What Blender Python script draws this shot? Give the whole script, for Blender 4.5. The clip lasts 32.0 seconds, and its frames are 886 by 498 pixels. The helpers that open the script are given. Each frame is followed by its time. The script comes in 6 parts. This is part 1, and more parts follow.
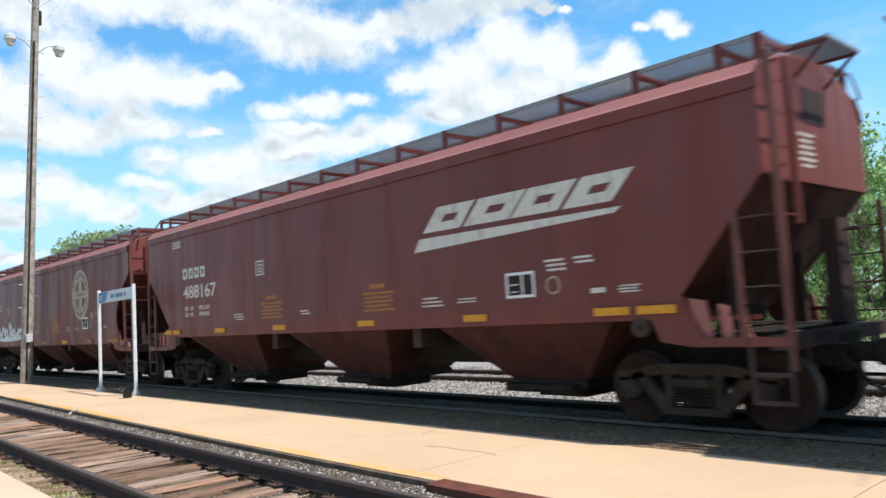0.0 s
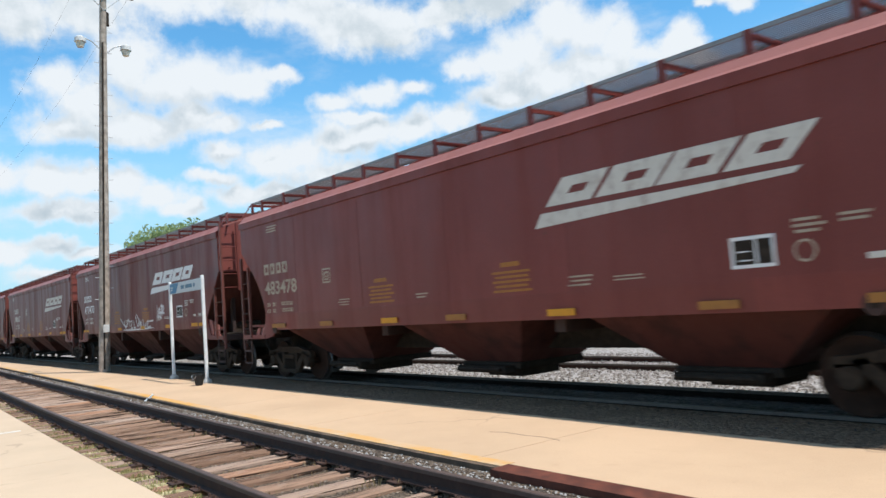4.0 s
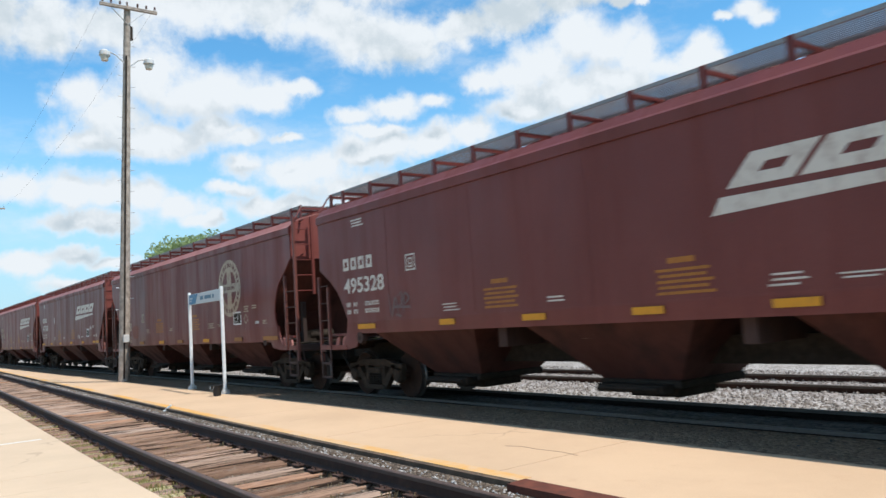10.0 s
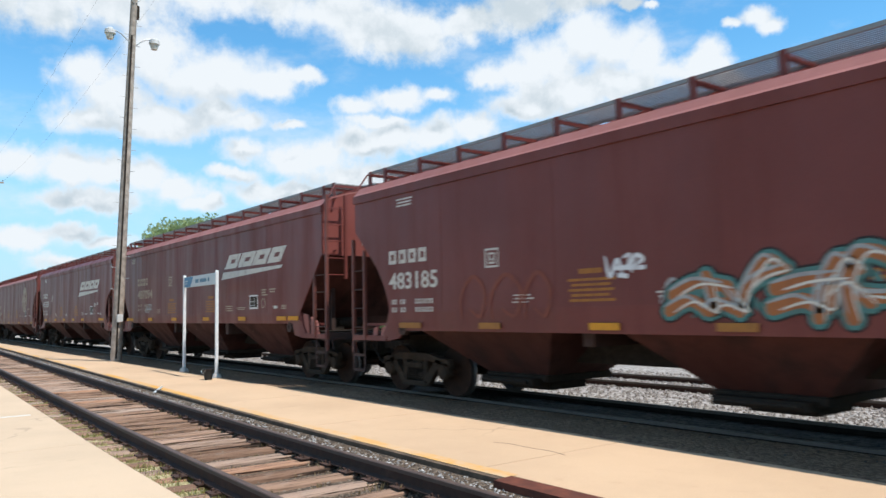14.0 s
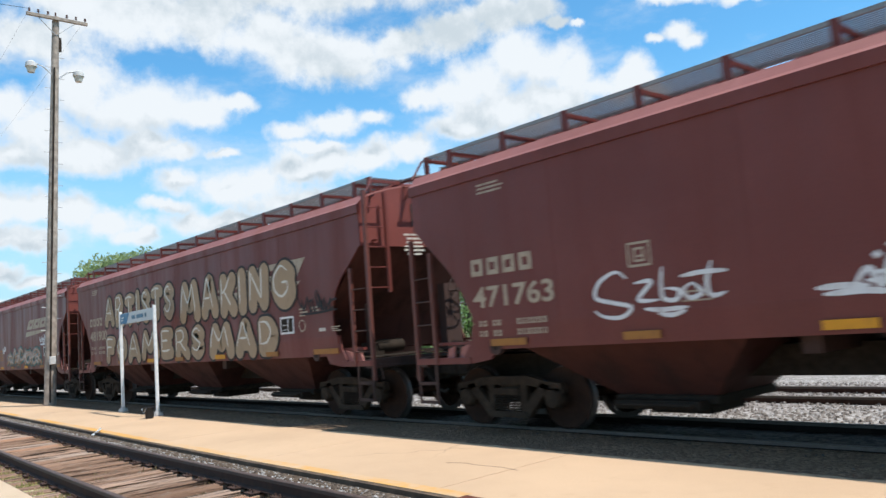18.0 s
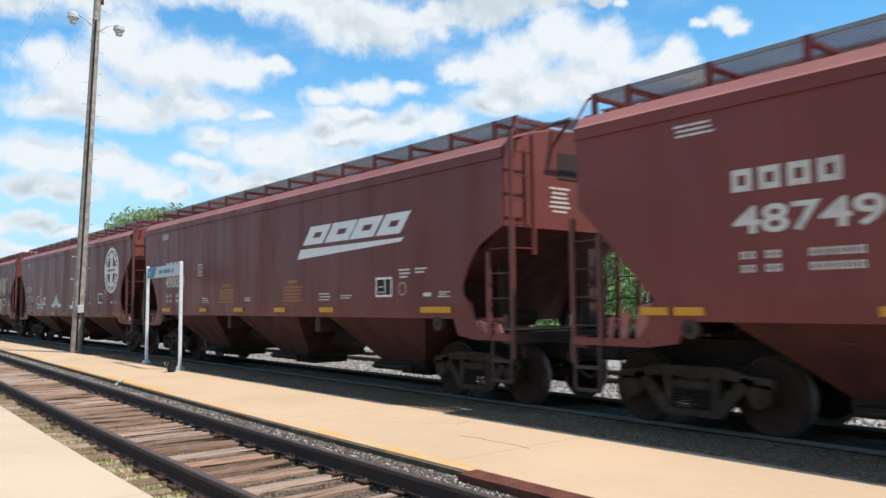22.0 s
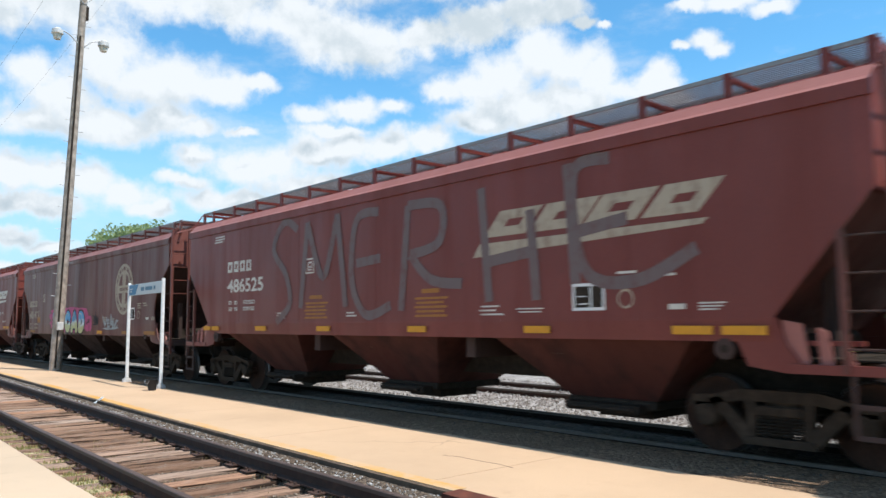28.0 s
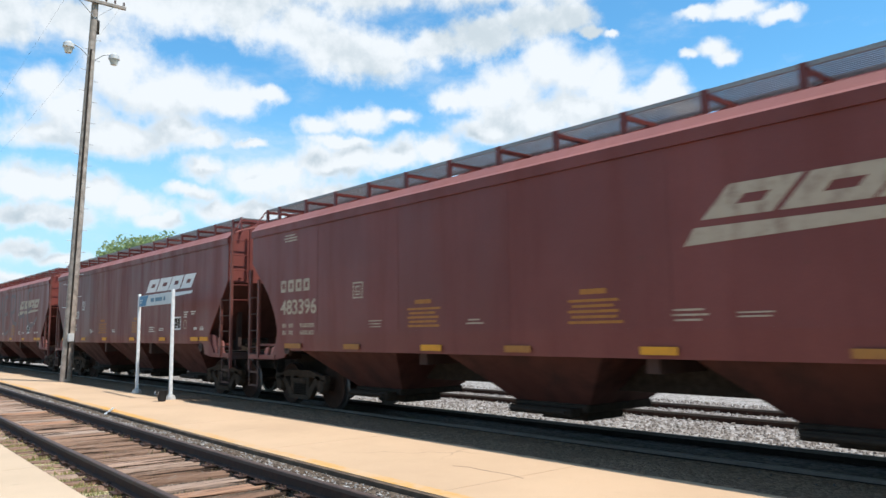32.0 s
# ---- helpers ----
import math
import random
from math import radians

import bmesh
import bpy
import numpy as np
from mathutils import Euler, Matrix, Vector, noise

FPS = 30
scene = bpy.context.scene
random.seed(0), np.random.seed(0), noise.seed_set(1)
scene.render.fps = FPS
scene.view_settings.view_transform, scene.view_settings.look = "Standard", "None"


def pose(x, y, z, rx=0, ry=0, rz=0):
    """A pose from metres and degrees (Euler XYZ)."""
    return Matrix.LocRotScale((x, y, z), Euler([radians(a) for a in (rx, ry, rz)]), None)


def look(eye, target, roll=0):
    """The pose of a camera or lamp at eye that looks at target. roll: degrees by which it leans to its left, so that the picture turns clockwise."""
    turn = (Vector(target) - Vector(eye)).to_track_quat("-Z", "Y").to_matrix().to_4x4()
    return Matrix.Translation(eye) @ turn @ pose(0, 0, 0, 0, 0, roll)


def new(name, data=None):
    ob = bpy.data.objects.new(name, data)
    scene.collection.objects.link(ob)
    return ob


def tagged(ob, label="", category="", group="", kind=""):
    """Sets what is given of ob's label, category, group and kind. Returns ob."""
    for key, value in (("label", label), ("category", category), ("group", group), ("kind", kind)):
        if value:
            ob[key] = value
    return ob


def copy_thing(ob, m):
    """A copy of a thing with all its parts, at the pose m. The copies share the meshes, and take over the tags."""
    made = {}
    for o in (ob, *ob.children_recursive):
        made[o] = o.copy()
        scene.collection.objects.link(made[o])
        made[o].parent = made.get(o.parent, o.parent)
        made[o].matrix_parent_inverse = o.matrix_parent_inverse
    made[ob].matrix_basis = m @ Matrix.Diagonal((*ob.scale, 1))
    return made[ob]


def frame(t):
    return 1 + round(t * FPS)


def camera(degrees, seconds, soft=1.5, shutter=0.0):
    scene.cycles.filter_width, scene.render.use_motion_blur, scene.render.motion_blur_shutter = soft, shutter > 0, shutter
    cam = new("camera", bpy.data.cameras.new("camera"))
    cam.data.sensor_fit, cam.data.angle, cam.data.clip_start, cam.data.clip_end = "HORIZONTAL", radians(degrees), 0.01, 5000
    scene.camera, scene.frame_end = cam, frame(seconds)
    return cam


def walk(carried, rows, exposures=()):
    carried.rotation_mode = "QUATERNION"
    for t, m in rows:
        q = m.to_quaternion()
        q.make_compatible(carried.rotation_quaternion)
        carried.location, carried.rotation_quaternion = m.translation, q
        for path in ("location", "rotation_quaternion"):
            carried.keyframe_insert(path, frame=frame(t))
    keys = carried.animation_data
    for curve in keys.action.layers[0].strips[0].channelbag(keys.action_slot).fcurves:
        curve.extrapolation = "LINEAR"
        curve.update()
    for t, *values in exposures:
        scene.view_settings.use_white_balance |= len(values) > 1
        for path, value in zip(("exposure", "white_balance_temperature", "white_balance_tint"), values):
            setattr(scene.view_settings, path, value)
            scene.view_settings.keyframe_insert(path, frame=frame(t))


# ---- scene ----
# ---------------------------------------------------------------- camera
cam = camera(60.66, 32.0, soft=1.5, shutter=0.3)
EYE = (0.0, 0.0, 1.607)
# seconds, yaw, pitch, roll
TURNS = [
    (0.0, 47.28, 4.76, 3.36), (0.5, 47.97, 5.4, 3.94), (1.0, 50.5, 4.37, 3.53), (1.5, 49.67, 4.39, 4.59), (2.0, 51.32, 5.01, 3.27), (2.5, 51.54, 6.04, 3.21),
    (4.5, 52.32, 3.5, 4.34), (5.0, 53.84, 3.58, 3.32), (5.5, 49.22, 4.8, 4.09), (6.0, 49.29, 4.68, 5.04), (6.5, 50.37, 4.7, 5.07), (7.0, 51.98, 4.98, 4.24),
    (7.5, 51.81, 5.18, 4.07), (8.0, 51.68, 5.7, 3.97), (8.5, 50.96, 5.72, 3.84), (9.0, 50.53, 5.68, 3.46), (9.5, 51.95, 4.89, 3.26), (10.0, 53.21, 5.08, 3.73),
    (10.5, 54.0, 5.9, 3.32), (11.0, 52.36, 5.61, 4.57), (11.5, 53.11, 5.04, 3.91), (12.0, 54.2, 4.65, 1.77), (12.5, 52.13, 4.57, 1.03), (13.0, 50.8, 4.24, 1.07),
    (13.5, 52.64, 3.81, 0.59), (14.0, 52.79, 4.63, 1.13), (14.5, 52.13, 5.03, 1.29), (16.5, 53.32, 6.97, 4.51), (17.0, 53.48, 6.78, 3.37), (17.5, 49.58, 5.2, 3.0),
    (18.0, 48.7, 6.0, 4.39), (18.5, 50.78, 2.96, 4.69), (19.0, 51.19, 3.76, 4.17), (19.5, 52.8, 3.72, 2.66), (20.0, 52.95, 4.49, 3.26), (20.5, 51.89, 4.61, 2.19),
    (21.0, 51.48, 4.83, 0.95), (21.5, 49.94, 4.33, 0.15), (22.0, 50.31, 4.14, 0.56), (22.5, 49.86, 5.21, 0.58), (23.0, 49.43, 4.98, 0.67), (23.5, 48.73, 5.55, 0.47),
    (24.0, 49.38, 5.59, 0.29), (24.5, 49.78, 5.13, 1.19), (25.0, 50.17, 4.81, 0.75), (25.5, 48.82, 5.66, 1.01), (27.5, 48.31, 4.63, 0.1), (28.0, 49.12, 5.49, 0.42),
    (28.5, 49.47, 5.11, -0.29), (29.0, 49.84, 4.87, 0.43), (29.5, 48.89, 5.05, 0.51), (30.0, 48.22, 5.92, 0.53), (30.5, 49.28, 6.89, 1.04), (31.0, 50.82, 6.44, 1.13),
    (31.5, 49.49, 5.83, 0.17), (32.0, 49.8, 6.23, 0.65)]
EXPOSURES = [(0.0, .32), (1.0, .28), (2.5, .22), (4.5, .14), (5.0, .13), (7.0, .26), (8.0, .18), (9.0, .18), (10.0, .16), (11.0, .10), (13.0, .20),
             (14.0, .20), (14.5, .18), (16.5, -.02), (17.0, -.02), (18.0, .20), (19.0, .22), (20.0, .20), (22.0, .18), (25.0, .28), (29.0, .24), (32.0, .24)]
walk(cam, [(t, pose(*EYE, 90 + pitch, roll, yaw)) for t, yaw, pitch, roll in TURNS], EXPOSURES)

# front end of the car numbered 0, along the line
RUN = [(0.0, -20.11), (2.0, -37.17), (5.0, -62.62), (7.0, -79.68), (9.0, -96.65), (11.0, -113.64), (13.0, -130.57), (14.0, -138.95), (17.0, -163.81),
       (20.0, -188.46), (22.0, -205.07), (24.0, -221.65), (25.0, -229.86), (28.0, -254.29), (30.0, -270.56), (32.0, -286.87)]
PITCH = 18.05      # coupled length of one car
LINE_Y = 9.596     # centre of the main track

# ---------------------------------------------------------------- light
TO_SUN = Vector((0.48, 0.20, 1.0)).normalized()
sun = new("sun", bpy.data.lights.new("sun", "SUN"))
sun.data.energy, sun.data.angle, sun.data.color = 4.8, radians(0.53), (0.98, 0.95, 0.90)
sun.matrix_world = look((30, 12, 60), Vector((30, 12, 60)) - TO_SUN)


class Nodes:
    """Short hand for node trees."""

    def __init__(self, tree):
        self.tree = tree
        tree.nodes.clear()

    def add(self, kind, ins=None, operation=None):
        n = self.tree.nodes.new(kind)
        if operation:
            n.operation = operation
        for key, value in (ins or {}).items():
            self.link(value, n.inputs[key])
        return n

    def link(self, value, socket):
        if isinstance(value, bpy.types.NodeSocket):
            self.tree.links.new(value, socket)
        elif isinstance(value, bpy.types.Node):
            self.tree.links.new(value.outputs[0], socket)
        else:
            socket.default_value = value

    def math(self, op, a, b=0.0, c=0.0):
        return self.add("ShaderNodeMath", {0: a, 1: b, 2: c}, operation=op).outputs[0]

    def vmath(self, op, a, b=(0, 0, 0)):
        n = self.add("ShaderNodeVectorMath", {0: a, 1: b}, operation=op)
        return n.outputs["Value"] if op in ("LENGTH", "DOT_PRODUCT") else n.outputs[0]

    def noise(self, vec, scale, detail=4.0, rough=0.55, distort=0.0):
        return self.add("ShaderNodeTexNoise", {"Vector": vec, "Scale": scale, "Detail": detail, "Roughness": rough, "Distortion": distort}).outputs[0]

    def ramp(self, fac, *stops):
        n = self.add("ShaderNodeValToRGB", {0: fac})
        el = n.color_ramp.elements
        while len(el) < len(stops):
            el.new(0.5)
        for e, (p, c) in zip(el, stops):
            e.position, e.color = p, (*c, 1) if not isinstance(c, (int, float)) else (c, c, c, 1)
        return n.outputs[0]

    def span(self, v, a, b, c=0.0, d=1.0, smooth=True):
        n = self.add("ShaderNodeMapRange", {0: v, 1: a, 2: b, 3: c, 4: d})
        n.interpolation_type = "SMOOTHSTEP" if smooth else "LINEAR"
        return n.outputs[0]

    def mix(self, fac, a, b, blend="MIX"):
        n = self.add("ShaderNodeMix")
        n.data_type, n.blend_type = "RGBA", blend
        self.link(fac, n.inputs[0])
        for v, s in ((a, n.inputs[6]), (b, n.inputs[7])):
            self.link((*v, 1) if isinstance(v, tuple) and len(v) == 3 else v, s)
        return n.outputs[2]


CLOUD_LIT, CLOUD_SHADE, CLOUD_BASE = (0.76, 0.81, 0.855), (0.44, 0.53, 0.60), (0.54, 0.62, 0.68)


def build_sky():
    world = bpy.data.worlds.new("sky")
    scene.world = world
    world.use_nodes = True
    n = Nodes(world.node_tree)
    d = n.add("ShaderNodeTexCoord").outputs["Generated"]
    sky = n.add("ShaderNodeTexSky")
    sky.sky_type, sky.sun_disc, sky.sun_elevation, sky.sun_rotation = "NISHITA", False, radians(62.5), math.atan2(0.48, 0.20)
    sky.altitude, sky.air_density, sky.dust_density, sky.ozone_density = 200.0, 1.0, 0.6, 2.2
    blue = n.mix(1.0, sky.outputs[0], (0.088, 0.168, 0.188), "MULTIPLY")
    # heaps of cloud: degrees to the left of +y, degrees up, half width and half height in degrees
    veil = [(80.6, 20.8, 3.0, 2.2), (76.5, 21.2, 4.6, 1.5), (71.4, 23.1, 5.6, 1.8), (65.8, 23.4, 4.5, 2.1), (60.8, 22.3, 3.8, 2.1), (57.3, 20.9, 3.4, 2.2), (53.8, 20.3, 3.0, 1.7), (50.3, 21.1, 3.4, 1.5), (46.3, 21.8, 3.4, 1.5), (42.8, 22.8, 3.4, 1.4), (39.8, 22.9, 2.3, 1.3), (38.1, 21.8, 0.9, 0.5), (59.1, 25.8, 12.7, 2.5), (44.1, 25.6, 8.5, 2.1), (73.8, 25.5, 11.8, 2.7), (84.0, 20.8, 4.3, 2.1)]
    left = [(78.4, 16.6, 1.9, 1.6), (76.6, 15.4, 3.1, 2.1), (73.5, 18.0, 2.8, 2.4), (70.8, 16.8, 3.2, 2.2), (68.5, 17.4, 2.3, 1.8), (65.7, 16.8, 2.5, 1.2), (63.2, 17.3, 1.7, 0.7), (73.7, 13.7, 5.1, 1.3), (69.6, 14.5, 2.4, 1.3), (78.2, 13.7, 2.3, 1.2)]
    middle = [(67.4, 13.9, 1.7, 0.6), (64.2, 13.8, 1.2, 0.4), (68.4, 14.5, 1.1, 0.4), (59.0, 15.2, 1.9, 0.8), (56.0, 15.9, 2.5, 1.0), (53.0, 16.2, 1.5, 0.7), (57.3, 14.2, 3.0, 0.5), (67.5, 11.9, 2.0, 1.0), (68.3, 10.2, 2.1, 0.6), (64.3, 11.3, 2.5, 1.4), (61.9, 11.8, 2.5, 1.3), (59.0, 12.5, 2.3, 1.4), (56.4, 13.0, 2.5, 1.6), (53.4, 13.2, 2.3, 1.4), (50.4, 13.7, 2.1, 1.1), (64.7, 9.1, 4.5, 0.9), (59.4, 10.2, 4.2, 1.6)]
    low = [(79.1, 10.2, 2.2, 1.4), (76.7, 10.1, 2.3, 1.3), (74.2, 9.7, 2.1, 1.3), (72.0, 9.0, 2.1, 1.1), (70.4, 8.1, 1.7, 0.7), (78.0, 8.0, 4.1, 0.9), (82.0, 10.3, 2.2, 1.4), (78.9, 5.8, 2.2, 0.7), (76.5, 5.3, 1.8, 0.6), (78.8, 3.9, 2.6, 0.5), (81.7, 5.3, 2.5, 0.9)]
    tower = [(41.6, 19.5, 2.5, 2.0), (44.2, 18.2, 2.6, 2.0), (39.0, 18.7, 2.4, 2.0), (36.9, 17.7, 2.0, 1.6), (32.8, 17.1, 1.6, 1.5), (31.8, 16.6, 1.1, 1.1), (35.3, 16.6, 2.4, 1.2), (46.8, 17.2, 2.1, 1.1), (49.0, 17.2, 1.5, 0.9), (42.9, 16.1, 4.3, 1.6), (39.1, 16.2, 3.8, 1.6), (46.0, 15.1, 3.0, 0.9), (31.3, 15.6, 1.1, 0.7), (29.5, 19.6, 1.3, 0.8), (28.6, 19.0, 1.1, 0.6), (30.9, 19.4, 0.8, 0.4), (30.6, 22.0, 1.6, 0.5), (27.5, 22.0, 2.3, 0.6), (24.9, 21.3, 1.5, 0.5), (36.8, 21.4, 0.6, 0.3)]
    behind = [(-40, 30, 10, 8.7), (-52, 24, 8, 6.96), (-120, 25, 11, 9.57), (-135, 32, 9, 7.83), (150, 28, 12, 10.44), (165, 35, 10, 8.7), (20, 58, 9, 7.83), (-100, 60, 10, 8.7), (110, 42, 9, 7.83), (0, 20, 6, 5.22), (8, 14, 5, 4.35)]
    def billow(scale, amount, detail):
        w = n.vmath("SCALE", n.vmath("SUBTRACT", n.add("ShaderNodeTexNoise", {"Vector": d, "Scale": scale, "Detail": detail, "Roughness": 0.55}).outputs["Color"], (0.5, 0.5, 0.5)))
        w.node.inputs["Scale"].default_value = amount
        return w

    p = n.vmath("ADD", n.vmath("ADD", d, billow(9.0, 0.022, 3.0)), billow(30.0, 0.026, 4.0))

    def density(point, groups, k=0.30):
        best = None
        for az, el, r, h in groups:
            az, el, r, h = radians(az), radians(el), radians(r), radians(h)
            c = (-math.sin(az) * math.cos(el), math.cos(az) * math.cos(el), math.sin(el))
            away = n.vmath("LENGTH", n.vmath("MULTIPLY", n.vmath("SUBTRACT", point, c), (1 / r, 1 / r, 1 / h)))
            best = away if best is None else n.math("SMOOTH_MIN", best, away, k)
        return n.math("SUBTRACT", 1.0, best)

    def lumps(point, detail=6.0):
        return n.math("SUBTRACT", n.noise(point, 24.0, detail, 0.60), 0.5)

    heaps = left + middle + low + tower + behind
    full = n.math("ADD", density(p, heaps, 0.35), n.math("MULTIPLY", lumps(d, 9.0), 1.5))
    thick = n.math("ADD", density(p, veil, 0.4), n.math("MULTIPLY", lumps(d, 9.0), 1.5))
    # the sun stands high behind: crowns are lit, undersides and hollows are grey
    up = n.vmath("ADD", p, (0.004, 0.002, 0.040))
    rise = n.math("SUBTRACT", density(up, heaps, 0.6), density(p, heaps, 0.6))
    hollow = n.math("SUBTRACT", lumps(n.vmath("ADD", d, (0.005, 0.002, 0.014)), 4.0), lumps(d, 4.0))
    grey = n.math("ADD", n.math("MULTIPLY", rise, 0.85), n.math("MULTIPLY", hollow, 1.2))
    grey = n.math("MULTIPLY", n.span(grey, -0.40, 0.50), n.span(full, 0.0, 0.70))
    crown = n.mix(grey, CLOUD_LIT, CLOUD_SHADE)
    puffs = n.math("ADD", n.noise(n.vmath("MULTIPLY", d, (1, 1, 1.6)), 6.0, 6.0, 0.58), n.math("MULTIPLY", hollow, -0.5))
    bank = n.mix(n.span(puffs, 0.30, 0.66), CLOUD_BASE, CLOUD_LIT)
    wisps = n.math("MULTIPLY", n.span(n.noise(n.vmath("MULTIPLY", d, (1, 1, 2.6)), 6.5, 8.0, 0.62), 0.46, 0.78), 0.45)
    height = n.add("ShaderNodeSeparateXYZ", {0: d}).outputs[2]
    blue = n.mix(n.span(height, 0.0, 0.34, 0.85, 0.0), blue, (0.47, 0.66, 0.80))
    sky_now = n.mix(wisps, blue, CLOUD_LIT)
    sky_now = n.mix(n.span(thick, -0.22, 0.50), sky_now, bank)
    sky_now = n.mix(n.span(full, -0.28, 0.50), sky_now, crown)
    above_ground = n.span(height, -0.02, 0.05)
    haze = n.mix(above_ground, (0.42, 0.50, 0.56), sky_now)
    bg = n.add("ShaderNodeBackground", {0: haze, 1: 1.0})
    n.add("ShaderNodeOutputWorld", {0: bg})


build_sky()


# ---------------------------------------------------------------- materials
def material(name, build, **base):
    m = bpy.data.materials.new(name)
    m.use_nodes = True
    n = Nodes(m.node_tree)
    shader = n.add("ShaderNodeBsdfPrincipled")
    for key, value in base.items():
        key = key.replace("_", " ")
        shader.inputs[key].default_value = (*value, 1) if isinstance(value, tuple) and len(value) == 3 else value
    out = n.add("ShaderNodeOutputMaterial", {0: shader})
    build(n, shader, n.add("ShaderNodeTexCoord").outputs["Object"])
    return m


def bump(n, shader, height, strength, distance=0.01):
    b = n.add("ShaderNodeBump", {"Height": height, "Strength": strength, "Distance": distance})
    n.link(b.outputs[0], shader.inputs["Normal"])


def paint(name, color, dirt, rust=(0.10, 0.045, 0.025), rough=0.55, grime=0.20):
    """Weathered paint on steel: faded patches, streaks down the sheet, dust low down the sheet's own wash lines."""
    def build(n, s, p):
        big = n.noise(p, 0.55, 4.0, 0.6)
        streak = n.noise(n.vmath("MULTIPLY", p, (2.3, 2.3, 0.25)), 1.0, 5.0, 0.6)
        fine = n.noise(p, 38.0, 3.0)
        spot = n.noise(p, 9.0, 6.0, 0.7)
        c = n.mix(n.span(big, 0.35, 0.7, 0.0, 0.5), color, tuple(min(1.0, v * 1.35 + 0.012) for v in color))
        # sheets between the welds, repainted at different times
        sheet = n.math("FLOOR", n.math("MULTIPLY", n.add("ShaderNodeSeparateXYZ", {0: p}).outputs[0], 1 / 2.7))
        tone = n.add("ShaderNodeTexWhiteNoise", {"Vector": n.add("ShaderNodeCombineXYZ", {0: sheet, 1: n.math("MULTIPLY", n.add("ShaderNodeObjectInfo").outputs["Random"], 57.0)})})
        c = n.mix(n.math("MULTIPLY", tone.outputs[0], 0.30), c, dirt)
        c = n.mix(n.math("MULTIPLY", n.span(streak, 0.45, 0.75), grime), c, dirt)
        c = n.mix(n.span(spot, 0.64, 0.74, 0.0, 0.65), c, rust)
        c = n.mix(n.span(fine, 0.2, 0.8, 0.0, 0.12), c, (0.0, 0.0, 0.0))
        n.link(c, s.inputs["Base Color"])
        n.link(n.span(streak, 0.3, 0.8, rough - 0.08, rough + 0.22), s.inputs["Roughness"])
        bump(n, s, n.math("ADD", n.math("MULTIPLY", big, 0.9), n.math("MULTIPLY", spot, 0.25)), 0.18, 0.02)
    return material(name, build, Specular_IOR_Level=0.34)


def plain(name, color, rough=0.6, metal=0.0, vary=0.25, scale=12.0, relief=0.15, gloss=0.3):
    def build(n, s, p):
        a = n.noise(p, scale, 5.0, 0.6)
        b = n.noise(p, scale * 0.13, 3.0)
        c = n.mix(n.span(a, 0.3, 0.75), tuple(v * (1 - vary) for v in color), tuple(min(1.0, v * (1 + vary)) for v in color))
        c = n.mix(n.span(b, 0.35, 0.7, 0.0, vary), c, tuple(v * 0.55 for v in color))
        n.link(c, s.inputs["Base Color"])
        n.link(n.span(a, 0.2, 0.8, max(0.05, rough - 0.12), min(1.0, rough + 0.15)), s.inputs["Roughness"])
        bump(n, s, a, relief, 0.01)
    return material(name, build, Metallic=metal, Specular_IOR_Level=gloss)


def worn_marking(name, color, under, wear=0.5):
    """Stencilled paint, patchy where it has worn off."""
    def build(n, s, p):
        a = n.noise(p, 5.0, 6.0, 0.7)
        b = n.noise(n.vmath("MULTIPLY", p, (9.0, 9.0, 0.6)), 1.0, 4.0, 0.6)
        f = n.math("MULTIPLY", n.span(n.math("ADD", n.math("MULTIPLY", a, 0.6), n.math("MULTIPLY", b, 0.4)), 0.46, 0.70), wear)
        n.link(n.mix(f, color, under), s.inputs["Base Color"])
        bump(n, s, a, 0.1, 0.004)
    return material(name, build, Roughness=0.6, Specular_IOR_Level=0.3)


RED = paint("oxide_red_paint", (0.184, 0.037, 0.028), (0.112, 0.029, 0.022), rough=0.46)
BROWN = paint("mineral_brown_paint", (0.158, 0.036, 0.029), (0.097, 0.029, 0.023), rough=0.46)
DARK = paint("dark_brown_paint", (0.140, 0.044, 0.034), (0.090, 0.034, 0.027), rough=0.48)
# brighter copies of the coats: sunlight on the end sheets, put into the colour
SUNLIT_END_COAT = {"oxide_red_paint": paint("sunlit_end_red", (0.215, 0.046, 0.036), (0.135, 0.036, 0.028)),
            "mineral_brown_paint": paint("sunlit_end_brown", (0.205, 0.050, 0.040), (0.13, 0.038, 0.030)),
            "dark_brown_paint": paint("sunlit_end_dark_brown", (0.17, 0.055, 0.042), (0.10, 0.040, 0.031))}
# bays and slope sheets: dirt, with the underside's shade darkened into the colour
DIRTY_SHADED = {"oxide_red_paint": paint("dirty_shaded_red_bay", (0.090, 0.022, 0.016), (0.040, 0.018, 0.014), grime=0.8, rough=0.75),
         "mineral_brown_paint": paint("dirty_shaded_brown_bay", (0.080, 0.022, 0.016), (0.036, 0.018, 0.014), grime=0.8, rough=0.75),
         "dark_brown_paint": paint("dirty_shaded_dark_bay", (0.042, 0.018, 0.014), (0.022, 0.015, 0.012), grime=0.8, rough=0.75)}
# faded roof paint, lightened so that shoulders and gussets look sunlit
FADED_SUNLIT_COAT = {"oxide_red_paint": paint("faded_sunlit_red", (0.36, 0.135, 0.110), (0.26, 0.095, 0.078)),
              "mineral_brown_paint": paint("faded_sunlit_brown", (0.33, 0.125, 0.105), (0.24, 0.09, 0.075)),
              "dark_brown_paint": paint("faded_sunlit_dark_brown", (0.30, 0.12, 0.10), (0.20, 0.085, 0.07))}
GRIMY = paint("grimy_brown_underframe", (0.060, 0.030, 0.024), (0.030, 0.022, 0.019), grime=0.8, rough=0.75)
